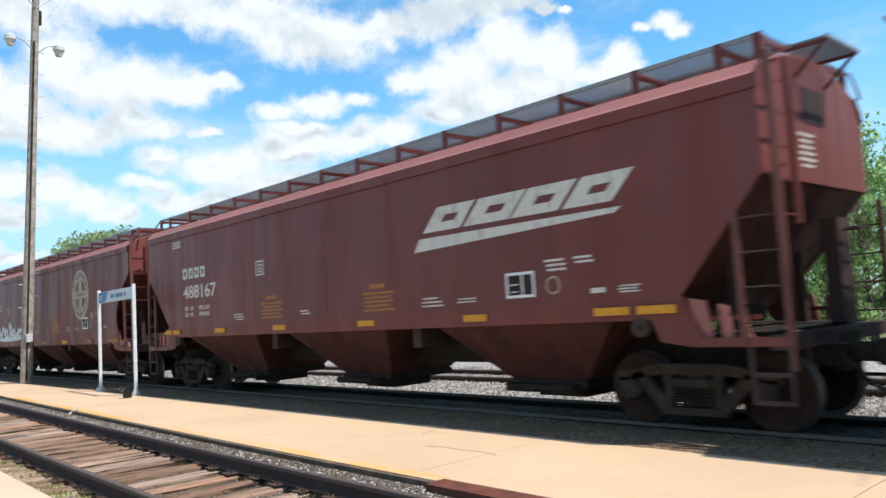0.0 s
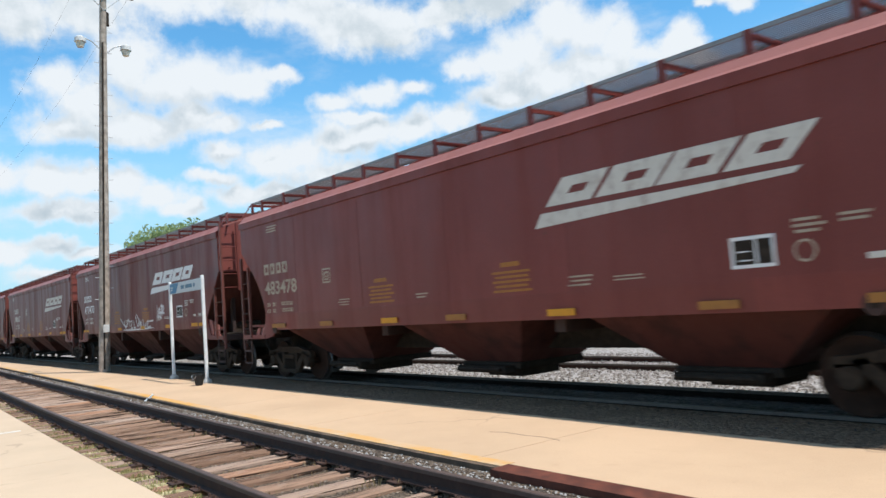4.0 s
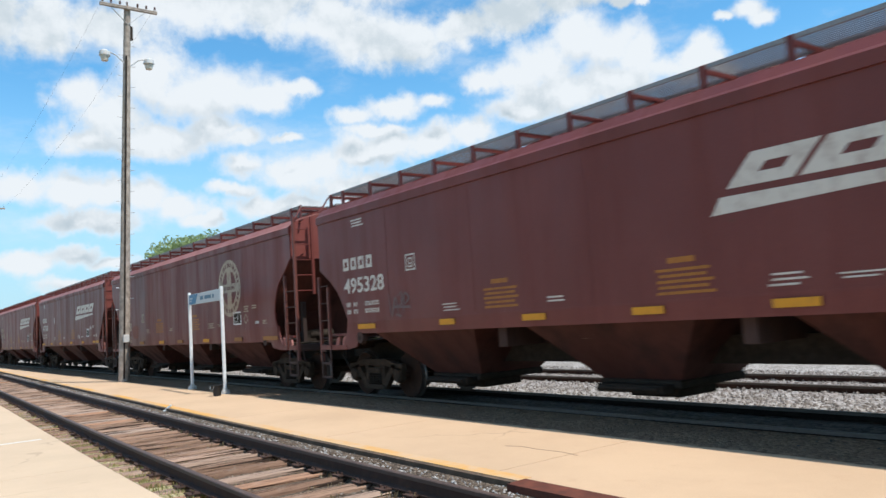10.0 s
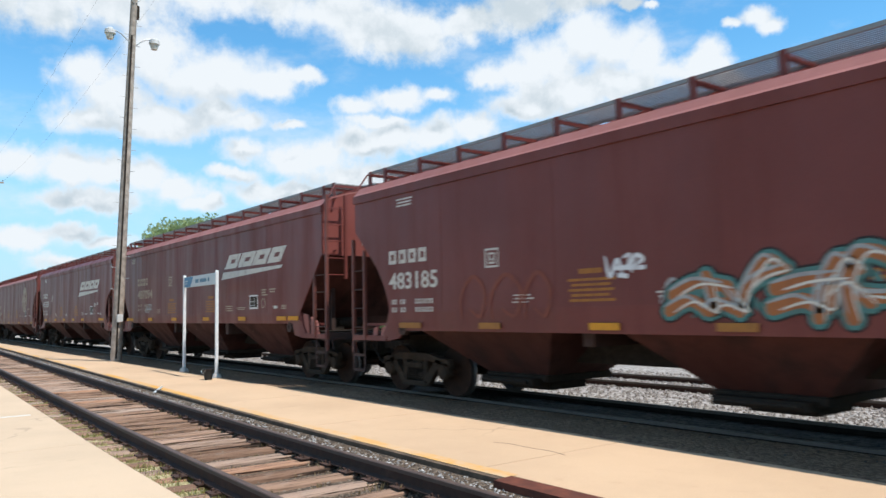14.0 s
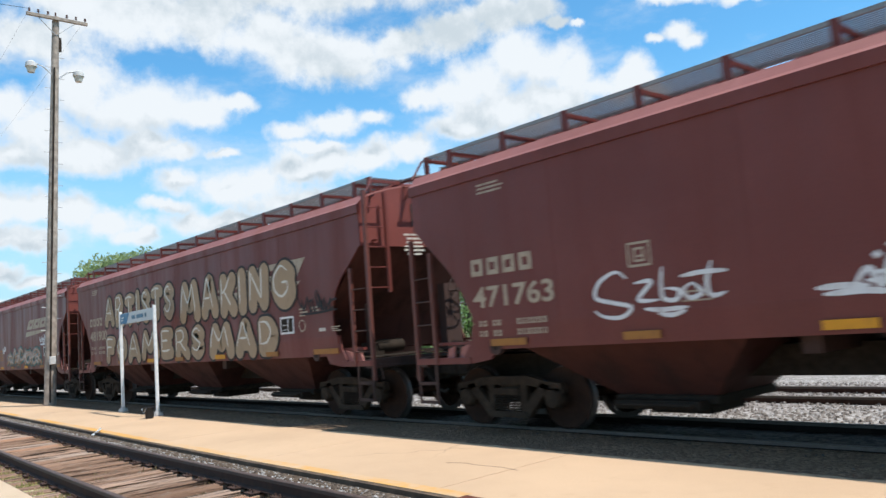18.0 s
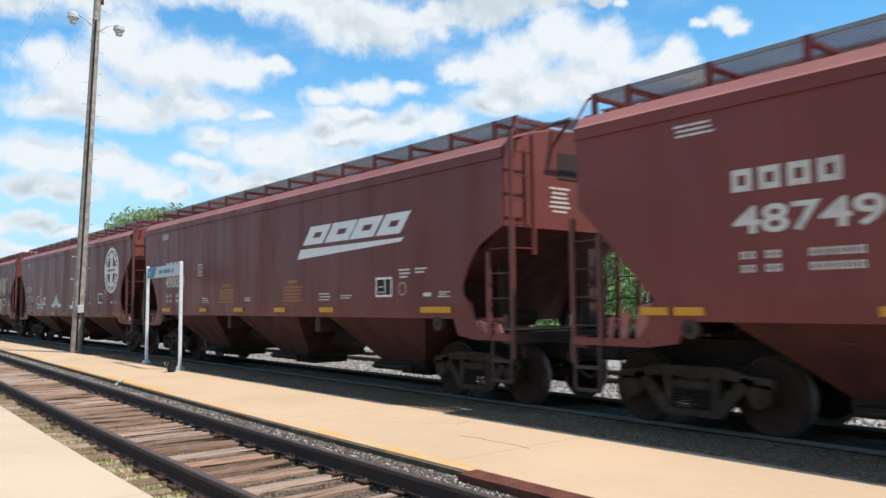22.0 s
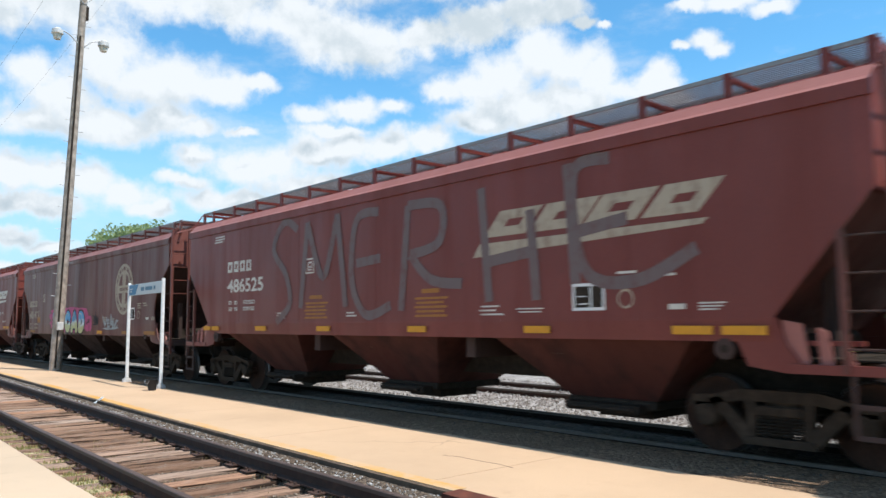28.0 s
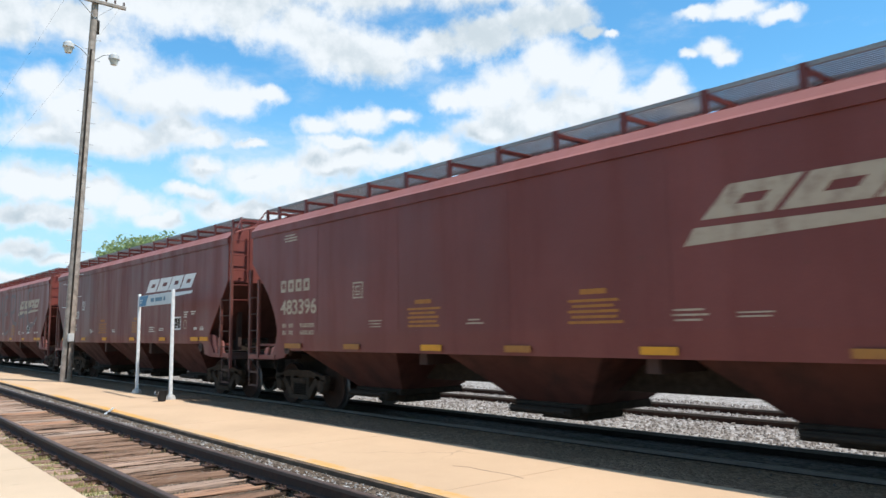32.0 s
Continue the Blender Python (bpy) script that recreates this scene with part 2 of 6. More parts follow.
BLACKISH = plain("greasy_black_steel", (0.040, 0.030, 0.023), 0.8, 0.0, 0.4, 9.0, gloss=0.12)
TRUCK = plain("dusty_cast_steel", (0.058, 0.040, 0.028), 0.85, 0.0, 0.4, 7.0, gloss=0.12)
WHEEL = plain("rusty_wheel_steel", (0.055, 0.029, 0.020), 0.85, 0.0, 0.4, 6.0, gloss=0.12)
TREAD = plain("worn_wheel_tread", (0.16, 0.14, 0.13), 0.45, 0.7, 0.15, 20.0, 0.05)
GRATING = plain("galvanised_grating", (0.30, 0.30, 0.295), 0.55, 0.4, 0.2, 20.0)
WHITE = worn_marking("worn_white_marking", (0.62, 0.58, 0.51), (0.20, 0.10, 0.08), 0.55)
FADED = worn_marking("faded_cream_marking", (0.42, 0.34, 0.25), (0.16, 0.08, 0.06), 0.75)
BRIGHT = worn_marking("fresh_white_marking", (0.74, 0.73, 0.71), (0.50, 0.42, 0.38), 0.35)
YELLOW = worn_marking("worn_yellow_marking", (0.36, 0.145, 0.028), (0.16, 0.06, 0.03), 0.65)
REFLECT = worn_marking("yellow_reflective_tape", (0.64, 0.29, 0.022), (0.30, 0.13, 0.045), 0.45)


# ---------------------------------------------------------------- mesh helpers
def box(bm, x0, x1, y0, y1, z0, z1, bevel=0.0):
    v = [bm.verts.new((x, y, z)) for x in (x0, x1) for y in (y0, y1) for z in (z0, z1)]
    f = [bm.faces.new([v[i] for i in q]) for q in ((0, 1, 3, 2), (4, 6, 7, 5), (0, 4, 5, 1), (2, 3, 7, 6), (0, 2, 6, 4), (1, 5, 7, 3))]
    if bevel:
        bmesh.ops.bevel(bm, geom=list({e for q in f for e in q.edges}), offset=bevel, segments=1, affect="EDGES", profile=0.5)


def bar(bm, a, b, r, seg=6, r2=None):
    """A round bar from a to b."""
    a, b = Vector(a), Vector(b)
    turn = (b - a).to_track_quat("Z", "Y").to_matrix()
    rings = []
    for c, q in ((a, r), (b, r if r2 is None else r2)):
        rings.append([bm.verts.new(c + turn @ Vector((q * math.cos(k * math.tau / seg), q * math.sin(k * math.tau / seg), 0))) for k in range(seg)])
    for k in range(seg):
        bm.faces.new((rings[0][k], rings[0][(k + 1) % seg], rings[1][(k + 1) % seg], rings[1][k]))
    bm.faces.new(rings[0][::-1])
    bm.faces.new(rings[1])


def strut(bm, a, b, w, h):
    """A flat bar of section w x h from a to b."""
    a, b = Vector(a), Vector(b)
    turn = (b - a).to_track_quat("Z", "Y").to_matrix()
    ends = [[bm.verts.new(c + turn @ Vector((i * w / 2, j * h / 2, 0))) for i, j in ((-1, -1), (1, -1), (1, 1), (-1, 1))] for c in (a, b)]
    for k in range(4):
        bm.faces.new((ends[0][k], ends[0][(k + 1) % 4], ends[1][(k + 1) % 4], ends[1][k]))
    bm.faces.new(ends[0][::-1])
    bm.faces.new(ends[1])


def prism(bm, outline, y0, y1):
    """A plate with the outline (x, z), from y0 to y1."""
    a = [bm.verts.new((x, y0, z)) for x, z in outline]
    b = [bm.verts.new((x, y1, z)) for x, z in outline]
    for k in range(len(a)):
        j = (k + 1) % len(a)
        bm.faces.new((a[k], b[k], b[j], a[j]))
    for ring in (a[::-1], b):
        f = bm.faces.new(ring)
        if len(ring) > 4:
            bmesh.ops.triangulate(bm, faces=[f], ngon_method="EAR_CLIP")


def wheel_disc(bm, x, y0, y1, z, profile, seg=28):
    """A body of revolution about an axle across the track: profile of (offset 0..1 from y0 to y1, radius)."""
    rings = [[bm.verts.new((x + r * math.cos(k * math.tau / seg), y0 + (y1 - y0) * o, z + r * math.sin(k * math.tau / seg))) for k in range(seg)] for o, r in profile]
    for a, b in zip(rings, rings[1:]):
        for k in range(seg):
            bm.faces.new((a[k], a[(k + 1) % seg], b[(k + 1) % seg], b[k]))
    bm.faces.new(rings[0][::-1])
    bm.faces.new(rings[-1])


def to_mesh(bm, name, *mats, smooth=False):
    bmesh.ops.recalc_face_normals(bm, faces=bm.faces)
    me = bpy.data.meshes.new(name)
    bm.to_mesh(me)
    bm.free()
    for m in mats:
        me.materials.append(m)
    if smooth:
        me.shade_smooth()
        me.set_sharp_from_angle(angle=radians(40))
    return me


def part(name, bm, mat, parent=None, label="", smooth=False):
    ob = new(name, to_mesh(bm, name, *(mat if isinstance(mat, tuple) else (mat,)), smooth=smooth))
    ob.parent = parent
    if label:
        tagged(ob, label)
    return ob


def share(name, me, parent, m=None):
    """One more object on a mesh that is there already."""
    ob = new(name, me)
    ob.parent = parent
    if m is not None:
        ob.matrix_basis = m
    return ob


def flat(bm, outline, y):
    """A flat shape (x, z) on a side that faces -y."""
    f = bm.faces.new([bm.verts.new((x, y, z)) for x, z in outline])
    if len(outline) > 4:
        bmesh.ops.triangulate(bm, faces=[f], ngon_method="EAR_CLIP")


def empty(name, m=None):
    ob = new(name)
    ob.empty_display_size = 0.3
    if m is not None:
        ob.matrix_basis = m
    return ob


# ---------------------------------------------------------------- ground, platforms and tracks
def bend(x):
    """How far the siding and the platform edge swing towards the main line, going down the line."""
    return 0.03 * 2.0 * math.log1p(math.exp(min(40.0, (-8.0 - x) / 2.0)))


def ribbon(bm, xs, outline, swing=True):
    """A long body along the siding with the section (y, z)."""
    rows = [[bm.verts.new((x, y + (bend(x) if swing and y < 7 else 0.0), z)) for y, z in outline] for x in xs]
    for a, b in zip(rows, rows[1:]):
        for k in range(len(outline)):
            j = (k + 1) % len(outline)
            bm.faces.new((a[k], a[j], b[j], b[k]))
    for r in (rows[0], rows[-1][::-1]):
        f = bm.faces.new(r)
        if len(r) > 4:
            bmesh.ops.triangulate(bm, faces=[f], ngon_method="EAR_CLIP")


def steps(a, b, n):
    return [a + (b - a) * k / n for k in range(n + 1)]


def concrete_look(name, color, stain):
    def build(n, s, p):
        big = n.noise(p, 0.35, 5.0, 0.65)
        mid = n.noise(p, 2.6, 6.0, 0.7)
        fine = n.noise(p, 60.0, 4.0, 0.6)
        c = n.mix(n.span(big, 0.35, 0.7), color, tuple(v * 0.88 for v in color))
        c = n.mix(n.span(mid, 0.56, 0.78, 0.0, 0.45), c, stain)
        c = n.mix(n.span(fine, 0.3, 0.8, 0.0, 0.18), c, tuple(v * 0.5 for v in color))
        crack = n.add("ShaderNodeTexVoronoi", {"Vector": n.vmath("ADD", p, n.vmath("MULTIPLY", n.add("ShaderNodeTexNoise", {"Vector": p, "Scale": 2.0}).outputs["Color"], (0.6, 0.6, 0.0))), "Scale": 0.33})
        crack.feature = "DISTANCE_TO_EDGE"
        gap = n.math("MULTIPLY", n.span(crack.outputs[0], 0.0, 0.012, 1.0, 0.0), n.span(n.noise(p, 0.5), 0.5, 0.6))
        c = n.mix(n.math("MULTIPLY", gap, 0.28), c, (0.10, 0.08, 0.06))
        n.link(c, s.inputs["Base Color"])
        bump(n, s, n.math("ADD", fine, n.math("MULTIPLY", mid, 0.6)), 0.25, 0.006)
    return material(name, build, Roughness=0.88, Specular_IOR_Level=0.2)


CONCRETE = concrete_look("weathered_tan_concrete", (0.58, 0.395, 0.25), (0.44, 0.285, 0.172))
NEAR_CONCRETE = concrete_look("pale_concrete", (0.58, 0.43, 0.295), (0.48, 0.345, 0.23))
CURB_FACE = plain("dark_concrete_face", (0.125, 0.084, 0.056), 0.9, 0.0, 0.4, 4.0, 0.4)


def edge_paint_look():
    """Old orange-yellow paint, scuffed through to the concrete in long patches."""
    def build(n, s, p):
        long = n.noise(n.vmath("MULTIPLY", p, (0.35, 1.0, 1.0)), 1.0, 3.0)
        scuff = n.noise(p, 7.0, 6.0, 0.7)
        f = n.span(n.math("ADD", n.math("MULTIPLY", long, 0.65), n.math("MULTIPLY", scuff, 0.35)), 0.40, 0.58)
        n.link(n.mix(f, (0.60, 0.315, 0.085), (0.54, 0.365, 0.225)), s.inputs["Base Color"])
        bump(n, s, scuff, 0.2, 0.004)
    return material("worn_yellow_edge_paint", build, Roughness=0.8, Specular_IOR_Level=0.2)


EDGE_YELLOW = edge_paint_look()
RED_EDGE = plain("rust_red_edge_timber", (0.13, 0.040, 0.024), 0.85, 0.0, 0.4, 5.0, 0.3)
RAIL = plain("brown_rail_steel", (0.070, 0.038, 0.028), 0.85, 0.0, 0.35, 8.0)
# rail under the train: its shade is put into this near-black colour
SHADED_RAIL = plain("shade_black_rail_steel", (0.022, 0.016, 0.013), 0.95, 0.0, 0.35, 8.0, gloss=0.05)
RAIL_HEAD = plain("dull_rail_head", (0.105, 0.070, 0.056), 0.6, 0.1, 0.25, 14.0, 0.05)
RAIL_SHINE = plain("polished_rail_head", (0.13, 0.105, 0.088), 0.6, 0.25, 0.2, 14.0, 0.03)


def ballast_look(name, a, b, c, scale):
    def build(n, s, p):
        cell = n.add("ShaderNodeTexVoronoi", {"Vector": p, "Scale": scale})
        tone = n.add("ShaderNodeSeparateColor", {0: cell.outputs["Color"]}).outputs[0]
        big = n.noise(p, 0.8, 5.0, 0.65)
        col = n.mix(n.span(tone, 0.1, 0.9), a, b)
        col = n.mix(n.span(big, 0.45, 0.7, 0.0, 0.7), col, c)
        n.link(col, s.inputs["Base Color"])
        bump(n, s, n.math("SUBTRACT", 1.0, cell.outputs[0]), 0.9, 0.03)
    return material(name, build, Roughness=0.92, Specular_IOR_Level=0.2)


BALLAST = ballast_look("grey_ballast", (0.20, 0.18, 0.165), (0.42, 0.385, 0.36), (0.25, 0.215, 0.19), 16.0)
DIRT = ballast_look("dirt_and_cinders", (0.055, 0.040, 0.030), (0.19, 0.14, 0.10), (0.10, 0.062, 0.038), 34.0)
DARK_FILL = ballast_look("oily_packed_fill", (0.11, 0.070, 0.043), (0.27, 0.175, 0.11), (0.14, 0.088, 0.054), 26.0)
# oily stone, blackened further to carry the shade under the cars
SHADED_OILY_STONE = ballast_look("shade_black_oily_ballast", (0.035, 0.027, 0.021), (0.11, 0.088, 0.070), (0.05, 0.040, 0.032), 16.0)
VERGE = ballast_look("weedy_verge", (0.25, 0.21, 0.095), (0.48, 0.41, 0.24), (0.36, 0.25, 0.15), 26.0)
GRASSY = ballast_look("grass_ground", (0.075, 0.085, 0.030), (0.14, 0.13, 0.055), (0.17, 0.13, 0.08), 3.0)


def tie_look():
    def build(n, s, p):
        r = n.add("ShaderNodeObjectInfo").outputs["Random"]
        grain = n.noise(n.vmath("MULTIPLY", p, (60.0, 2.5, 60.0)), 1.0, 5.0, 0.65)
        blotch = n.noise(p, 4.0, 4.0)
        base = n.ramp(r, (0.0, (0.22, 0.128, 0.085)), (0.45, (0.33, 0.205, 0.14)), (0.85, (0.40, 0.29, 0.225)), (1.0, (0.38, 0.18, 0.095)))
        c = n.mix(n.span(grain, 0.45, 0.75, 0.0, 0.8), base, (0.045, 0.030, 0.022))
        c = n.mix(n.span(blotch, 0.55, 0.75, 0.0, 0.45), c, (0.38, 0.31, 0.25))
        # long drying splits along the timber
        split = n.noise(n.vmath("MULTIPLY", n.vmath("ADD", p, n.add("ShaderNodeCombineXYZ", {0: n.math("MULTIPLY", r, 9.0)})), (26.0, 0.8, 26.0)), 1.0, 3.0, 0.5)
        c = n.mix(n.span(split, 0.56, 0.64, 0.0, 0.9), c, (0.022, 0.015, 0.011))
        n.link(c, s.inputs["Base Color"])
        bump(n, s, n.math("ADD", grain, n.math("MULTIPLY", n.span(split, 0.54, 0.66), -1.5)), 0.8, 0.02)
    return material("weathered_tie_timber", build, Roughness=0.93, Specular_IOR_Level=0.15)


TIE = tie_look()


def rail_section(bm, xs, y, top, swing, head_bm):
    """Foot and web into bm, the running head into head_bm."""
    z = top
    ribbon(bm, xs, [(y - .07, z - .17), (y + .07, z - .17), (y + .07, z - .155), (y + .014, z - .135), (y + .011, z - .045), (y - .011, z - .045), (y - .014, z - .135), (y - .07, z - .155)], swing)
    ribbon(head_bm, xs, [(y - .036, z - .045), (y + .036, z - .045), (y + .036, z - .008), (y + .028, z), (y - .028, z), (y - .036, z - .008)], swing)


def build_ground():
    # one sheet to the horizon, a little below the works
    bm = bmesh.new()
    n, far = 26, 2500.0
    xs = [math.copysign(abs(k / n) ** 3 * far, k) for k in range(-n, n + 1)]
    grid = [[bm.verts.new((x - 20, y + 12, -0.32)) for y in xs] for x in xs]
    for i in range(len(xs) - 1):
        for j in range(len(xs) - 1):
            bm.faces.new((grid[i][j], grid[i + 1][j], grid[i + 1][j + 1], grid[i][j + 1]))
    tagged(part("ground", bm, GRASSY), "flat grassy ground reaching to the horizon", "ground", kind="structure")
    # ballast bed of the two main tracks
    bm = bmesh.new()
    ribbon(bm, steps(-320, 60, 40), [(8.02, -0.31), (21.0, -0.31), (19.6, -0.13), (8.02, -0.13)], False)
    tagged(part("ballast_bed", bm, BALLAST), "grey crushed stone ballast bed under the main tracks", "ballast", kind="structure")
    # between the rails: oily stone, with the train's shade painted into its black
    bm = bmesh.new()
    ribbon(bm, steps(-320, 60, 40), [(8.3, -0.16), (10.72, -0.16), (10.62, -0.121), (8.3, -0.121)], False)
    tagged(part("oily_ballast", bm, SHADED_OILY_STONE), "oily ballast painted dark as under-train shade between main rails", "ballast", kind="structure")
    # packed fill between platform and main track
    bm = bmesh.new()
    xs = steps(-320, 60, 190)
    rows = []
    rng = random.Random(5)
    for x in xs:
        rows.append([bm.verts.new((x, y, z + rng.uniform(-.009, .006))) for y, z in ((7.36, -0.014), (7.7, -0.03), (8.15, -0.04), (8.45, -0.045), (8.76, -0.05))])
    for a, b in zip(rows, rows[1:]):
        for k in range(4):
            bm.faces.new((a[k], a[k + 1], b[k + 1], b[k]))
    tagged(part("track_fill", bm, DARK_FILL), "dark oily packed fill between platform and rail", "fill", kind="structure")
    # bed of the siding
    bm = bmesh.new()
    ribbon(bm, steps(-300, 60, 120), [(1.9, -0.31), (5.2, -0.31), (5.2, -0.055), (4.72, -0.065), (4.54, -0.12), (4.38, -0.255), (3.0, -0.255), (2.6, -0.235), (2.3, -0.13), (1.9, -0.10)])
    tagged(part("siding_bed", bm, DIRT), "cinders and dirt bed of the disused siding", "track bed", kind="structure")
    # weedy verge along the near platform
    bm = bmesh.new()
    ribbon(bm, steps(-120, 10, 100), [(2.272, -0.24), (2.90, -0.24), (2.90, -0.236), (2.62, -0.226), (2.42, -0.20), (2.272, -0.115)])
    tagged(part("verge", bm, VERGE), "dirt verge with patches of short green weeds", "verge", kind="structure")


CRACK = [(-7.08, 6.11), (-6.86, 6.19), (-6.60, 6.17), (-6.46, 6.18), (-6.21, 6.2), (-5.94, 6.15)]
CRACK_FILL = plain("earth_in_a_crack", (0.24, 0.16, 0.10), 0.95, 0.0, 0.3, 9.0)


def build_platforms():
    root = empty("platform")
    tagged(root, "weathered tan concrete platform with worn yellow edge between two tracks", "platform", kind="structure")
    xs = steps(-90, -5.55, 80)
    # slabs, parted by open joints
    joints = [-90, -80, -62, -50, -41, -34, -28, -22.2, -17.6, -13.7, -9.9, -6.05, -2.3, 1.5, 5.3, 60]
    for a, b in zip(joints, joints[1:]):
        slab = bmesh.new()
        ribbon(slab, steps(a + .006, b - .006, max(2, int((b - a) / 2))), [(4.90, -0.25), (7.42, -0.25), (7.42, -0.02), (7.40, 0.0), (4.90, 0.0)])
        part("slab", slab, CONCRETE, root)
    bm = bmesh.new()
    ribbon(bm, xs, [(4.90, 0.001), (5.08, 0.001), (5.08, 0.004), (4.90, 0.004)])
    part("edge_stripe", bm, EDGE_YELLOW, root, "worn yellow painted edge")
    # edge face, much darker than the slabs
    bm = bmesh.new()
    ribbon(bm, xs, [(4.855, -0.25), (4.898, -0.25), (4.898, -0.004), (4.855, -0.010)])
    part("edge_face", bm, CURB_FACE, root, "dark edge face")
    bm = bmesh.new()
    ribbon(bm, steps(-5.53, 60, 30), [(4.74, -0.25), (4.975, -0.25), (4.975, 0.012), (4.74, 0.005)])
    part("edge_timber", bm, RED_EDGE, root, "rust-red edge timber")
    # a fine crack
    bm = bmesh.new()
    rows = [[bm.verts.new((x, y + o, z)) for o, z in ((-.007, .0), (-.004, .003), (.004, .003), (.007, .0))] for x, y in CRACK]
    for a, b in zip(rows, rows[1:]):
        for k in range(3):
            bm.faces.new((a[k], a[k + 1], b[k + 1], b[k]))
    part("crack", bm, CRACK_FILL, root, "fine dark crack")
    bm = bmesh.new()
    rng = random.Random(21)
    rows = []
    for x in steps(-60, 4, 420):
        lip = 7.27 + .05 * noise.noise((x * .8, 0, 0)) + .05 * noise.noise((x * 4.0, 3, 0)) + rng.uniform(-.012, .012)
        rows.append([bm.verts.new((x, y, z)) for y, z in ((lip, .003), (7.36, .009), (7.46, -.012))])
    for a, b in zip(rows, rows[1:]):
        for k in range(2):
            bm.faces.new((a[k], b[k], b[k + 1], a[k + 1]))
    part("spilled_dirt", bm, DARK_FILL, root, "dark dirt spilled over the edge")
    # platform on which the camera stands
    near = empty("near_platform")
    tagged(near, "pale concrete platform with a worn white line", "platform", kind="structure")
    joints = [-300, -150, -80, -45, -32, -24, -18.5, -14.4, -10.6, -6.8, -3, 1, 5, 60]
    for a, b in zip(joints, joints[1:]):
        slab = bmesh.new()
        ribbon(slab, steps(a + .005, b - .005, max(2, int((b - a) / 2))), [(-7.0, -0.25), (2.27, -0.25), (2.27, -0.012), (2.25, 0.0), (-7.0, 0.0)])
        part("slab", slab, NEAR_CONCRETE, near)
    bm = bmesh.new()
    ribbon(bm, [-14.46, -14.34], [(-1.0, -0.003), (2.05, -0.003), (2.05, 0.004), (-1.0, 0.004)])
    part("painted_line", bm, WHITE, near, "worn white painted line")


def build_track(name, label, y, top, x0, x1, swing, spacing, head, near_ties, steel):
    root = empty(name)
    tagged(root, label, "railway track", kind="structure")
    xs = steps(x0, x1, 160 if swing else 60)
    for o in (-0.755, 0.755):
        foot, crown = bmesh.new(), bmesh.new()
        rail_section(foot, xs, y + o, top, swing, crown)
        rail = part("rail", foot, steel, root)
        part("rail_head", crown, head, rail, "worn running surface")
    rng = random.Random(int(y * 10))
    kinds = []
    for k in range(5):
        bm = bmesh.new()
        box(bm, -.095, .095, -1.28, 1.28, -0.17, 0.0, 0.03)
        for v in bm.verts:
            v.co += Vector((rng.uniform(-.020, .020), rng.uniform(-.04, .04), rng.uniform(-.022, .006)))
        kinds.append(to_mesh(bm, "tie", TIE))
    plate = bmesh.new()
    for o in (-0.755, 0.755):
        box(plate, -.09, .09, o - .16, o + .16, 0.0, 0.014)
        for a, b in ((-.05, -.095), (.05, .095), (-.05, .095), (.05, -.095)):
            box(plate, a - .012, a + .012, o + b - .012, o + b + .012, 0.012, 0.04)
    plate = to_mesh(plate, "tie_plates", RAIL)
    rest, x, count = bmesh.new(), x1 - 0.3, 0
    while x > x0:
        yy = y + (bend(x) if swing else 0.0)
        turn = math.degrees(math.atan((bend(x) - bend(x - .5)) / .5)) if swing else 0.0
        m = pose(x + rng.uniform(-.03, .03), yy + rng.uniform(-.05, .05), top - .175, 0, 0, turn + rng.uniform(-1.4, 1.4))
        if near_ties[0] < x < near_ties[1]:
            tie = share("tie", rng.choice(kinds), root, m)
            share("tie_plates", plate, tie)
        else:
            me = rng.choice(kinds)
            start = len(rest.verts)
            rest.from_mesh(me)
            rest.verts.ensure_lookup_table()
            for v in rest.verts[start:]:
                v.co = m @ v.co
        x -= spacing * rng.uniform(0.94, 1.07)
    if rest.verts:
        tagged(part("far_ties", rest, TIE, root), kind="stuff")
    else:
        rest.free()


build_ground()
build_platforms()
build_track("siding_track", "disused siding track with brown rails and weathered timber ties", 3.69, -0.01, -230, 14, True, 0.53, RAIL_HEAD, (-46, 3), RAIL)
build_track("main_track", "main line track with polished rails under the train", LINE_Y, 0.0, -320, 60, False, 0.55, RAIL_SHINE, (-24, 4), SHADED_RAIL)
build_track("second_track", "empty second main track behind the train", 13.93, 0.0, -320, 60, False, 0.55, RAIL_SHINE, (-26, 2), RAIL)


# ---------------------------------------------------------------- covered hopper cars
HALF = 8.28        # half length of the body at the roof
SIDE = 1.60        # half width over the side sheets
TOP, SILL = 3.99, 1.62
SILL_FOOT = {"straight": 1.37, "round": 1.25, "low_round": 1.37}
# the cut-away corners of the side sheets (place, height), at the trailing (1) and the leading (-1) end
CUTS = {
    "straight": {1: [(8.25, 2.88), (7.20, SILL)], -1: [(8.25, 2.84), (7.10, SILL)]},
    "round": {1: [(8.25, 3.22), (7.90, 2.92), (7.60, 2.69), (7.42, 2.46), (7.32, 2.22), (7.28, 2.0), (7.30, 1.78), (7.38, SILL)],
              -1: [(8.25, 3.18), (7.95, 2.92), (7.70, 2.69), (7.48, 2.46), (7.31, 2.22), (7.18, 2.0), (7.09, 1.78), (7.05, SILL)]},
    "low_round": {1: [(8.25, 2.78), (7.72, 2.52), (7.50, 2.28), (7.38, 2.08), (7.30, 1.9), (7.32, 1.74), (7.45, SILL)],
                  -1: [(8.25, 2.76), (7.82, 2.52), (7.52, 2.28), (7.36, 2.08), (7.24, 1.9), (7.15, 1.74), (7.10, SILL)]}}
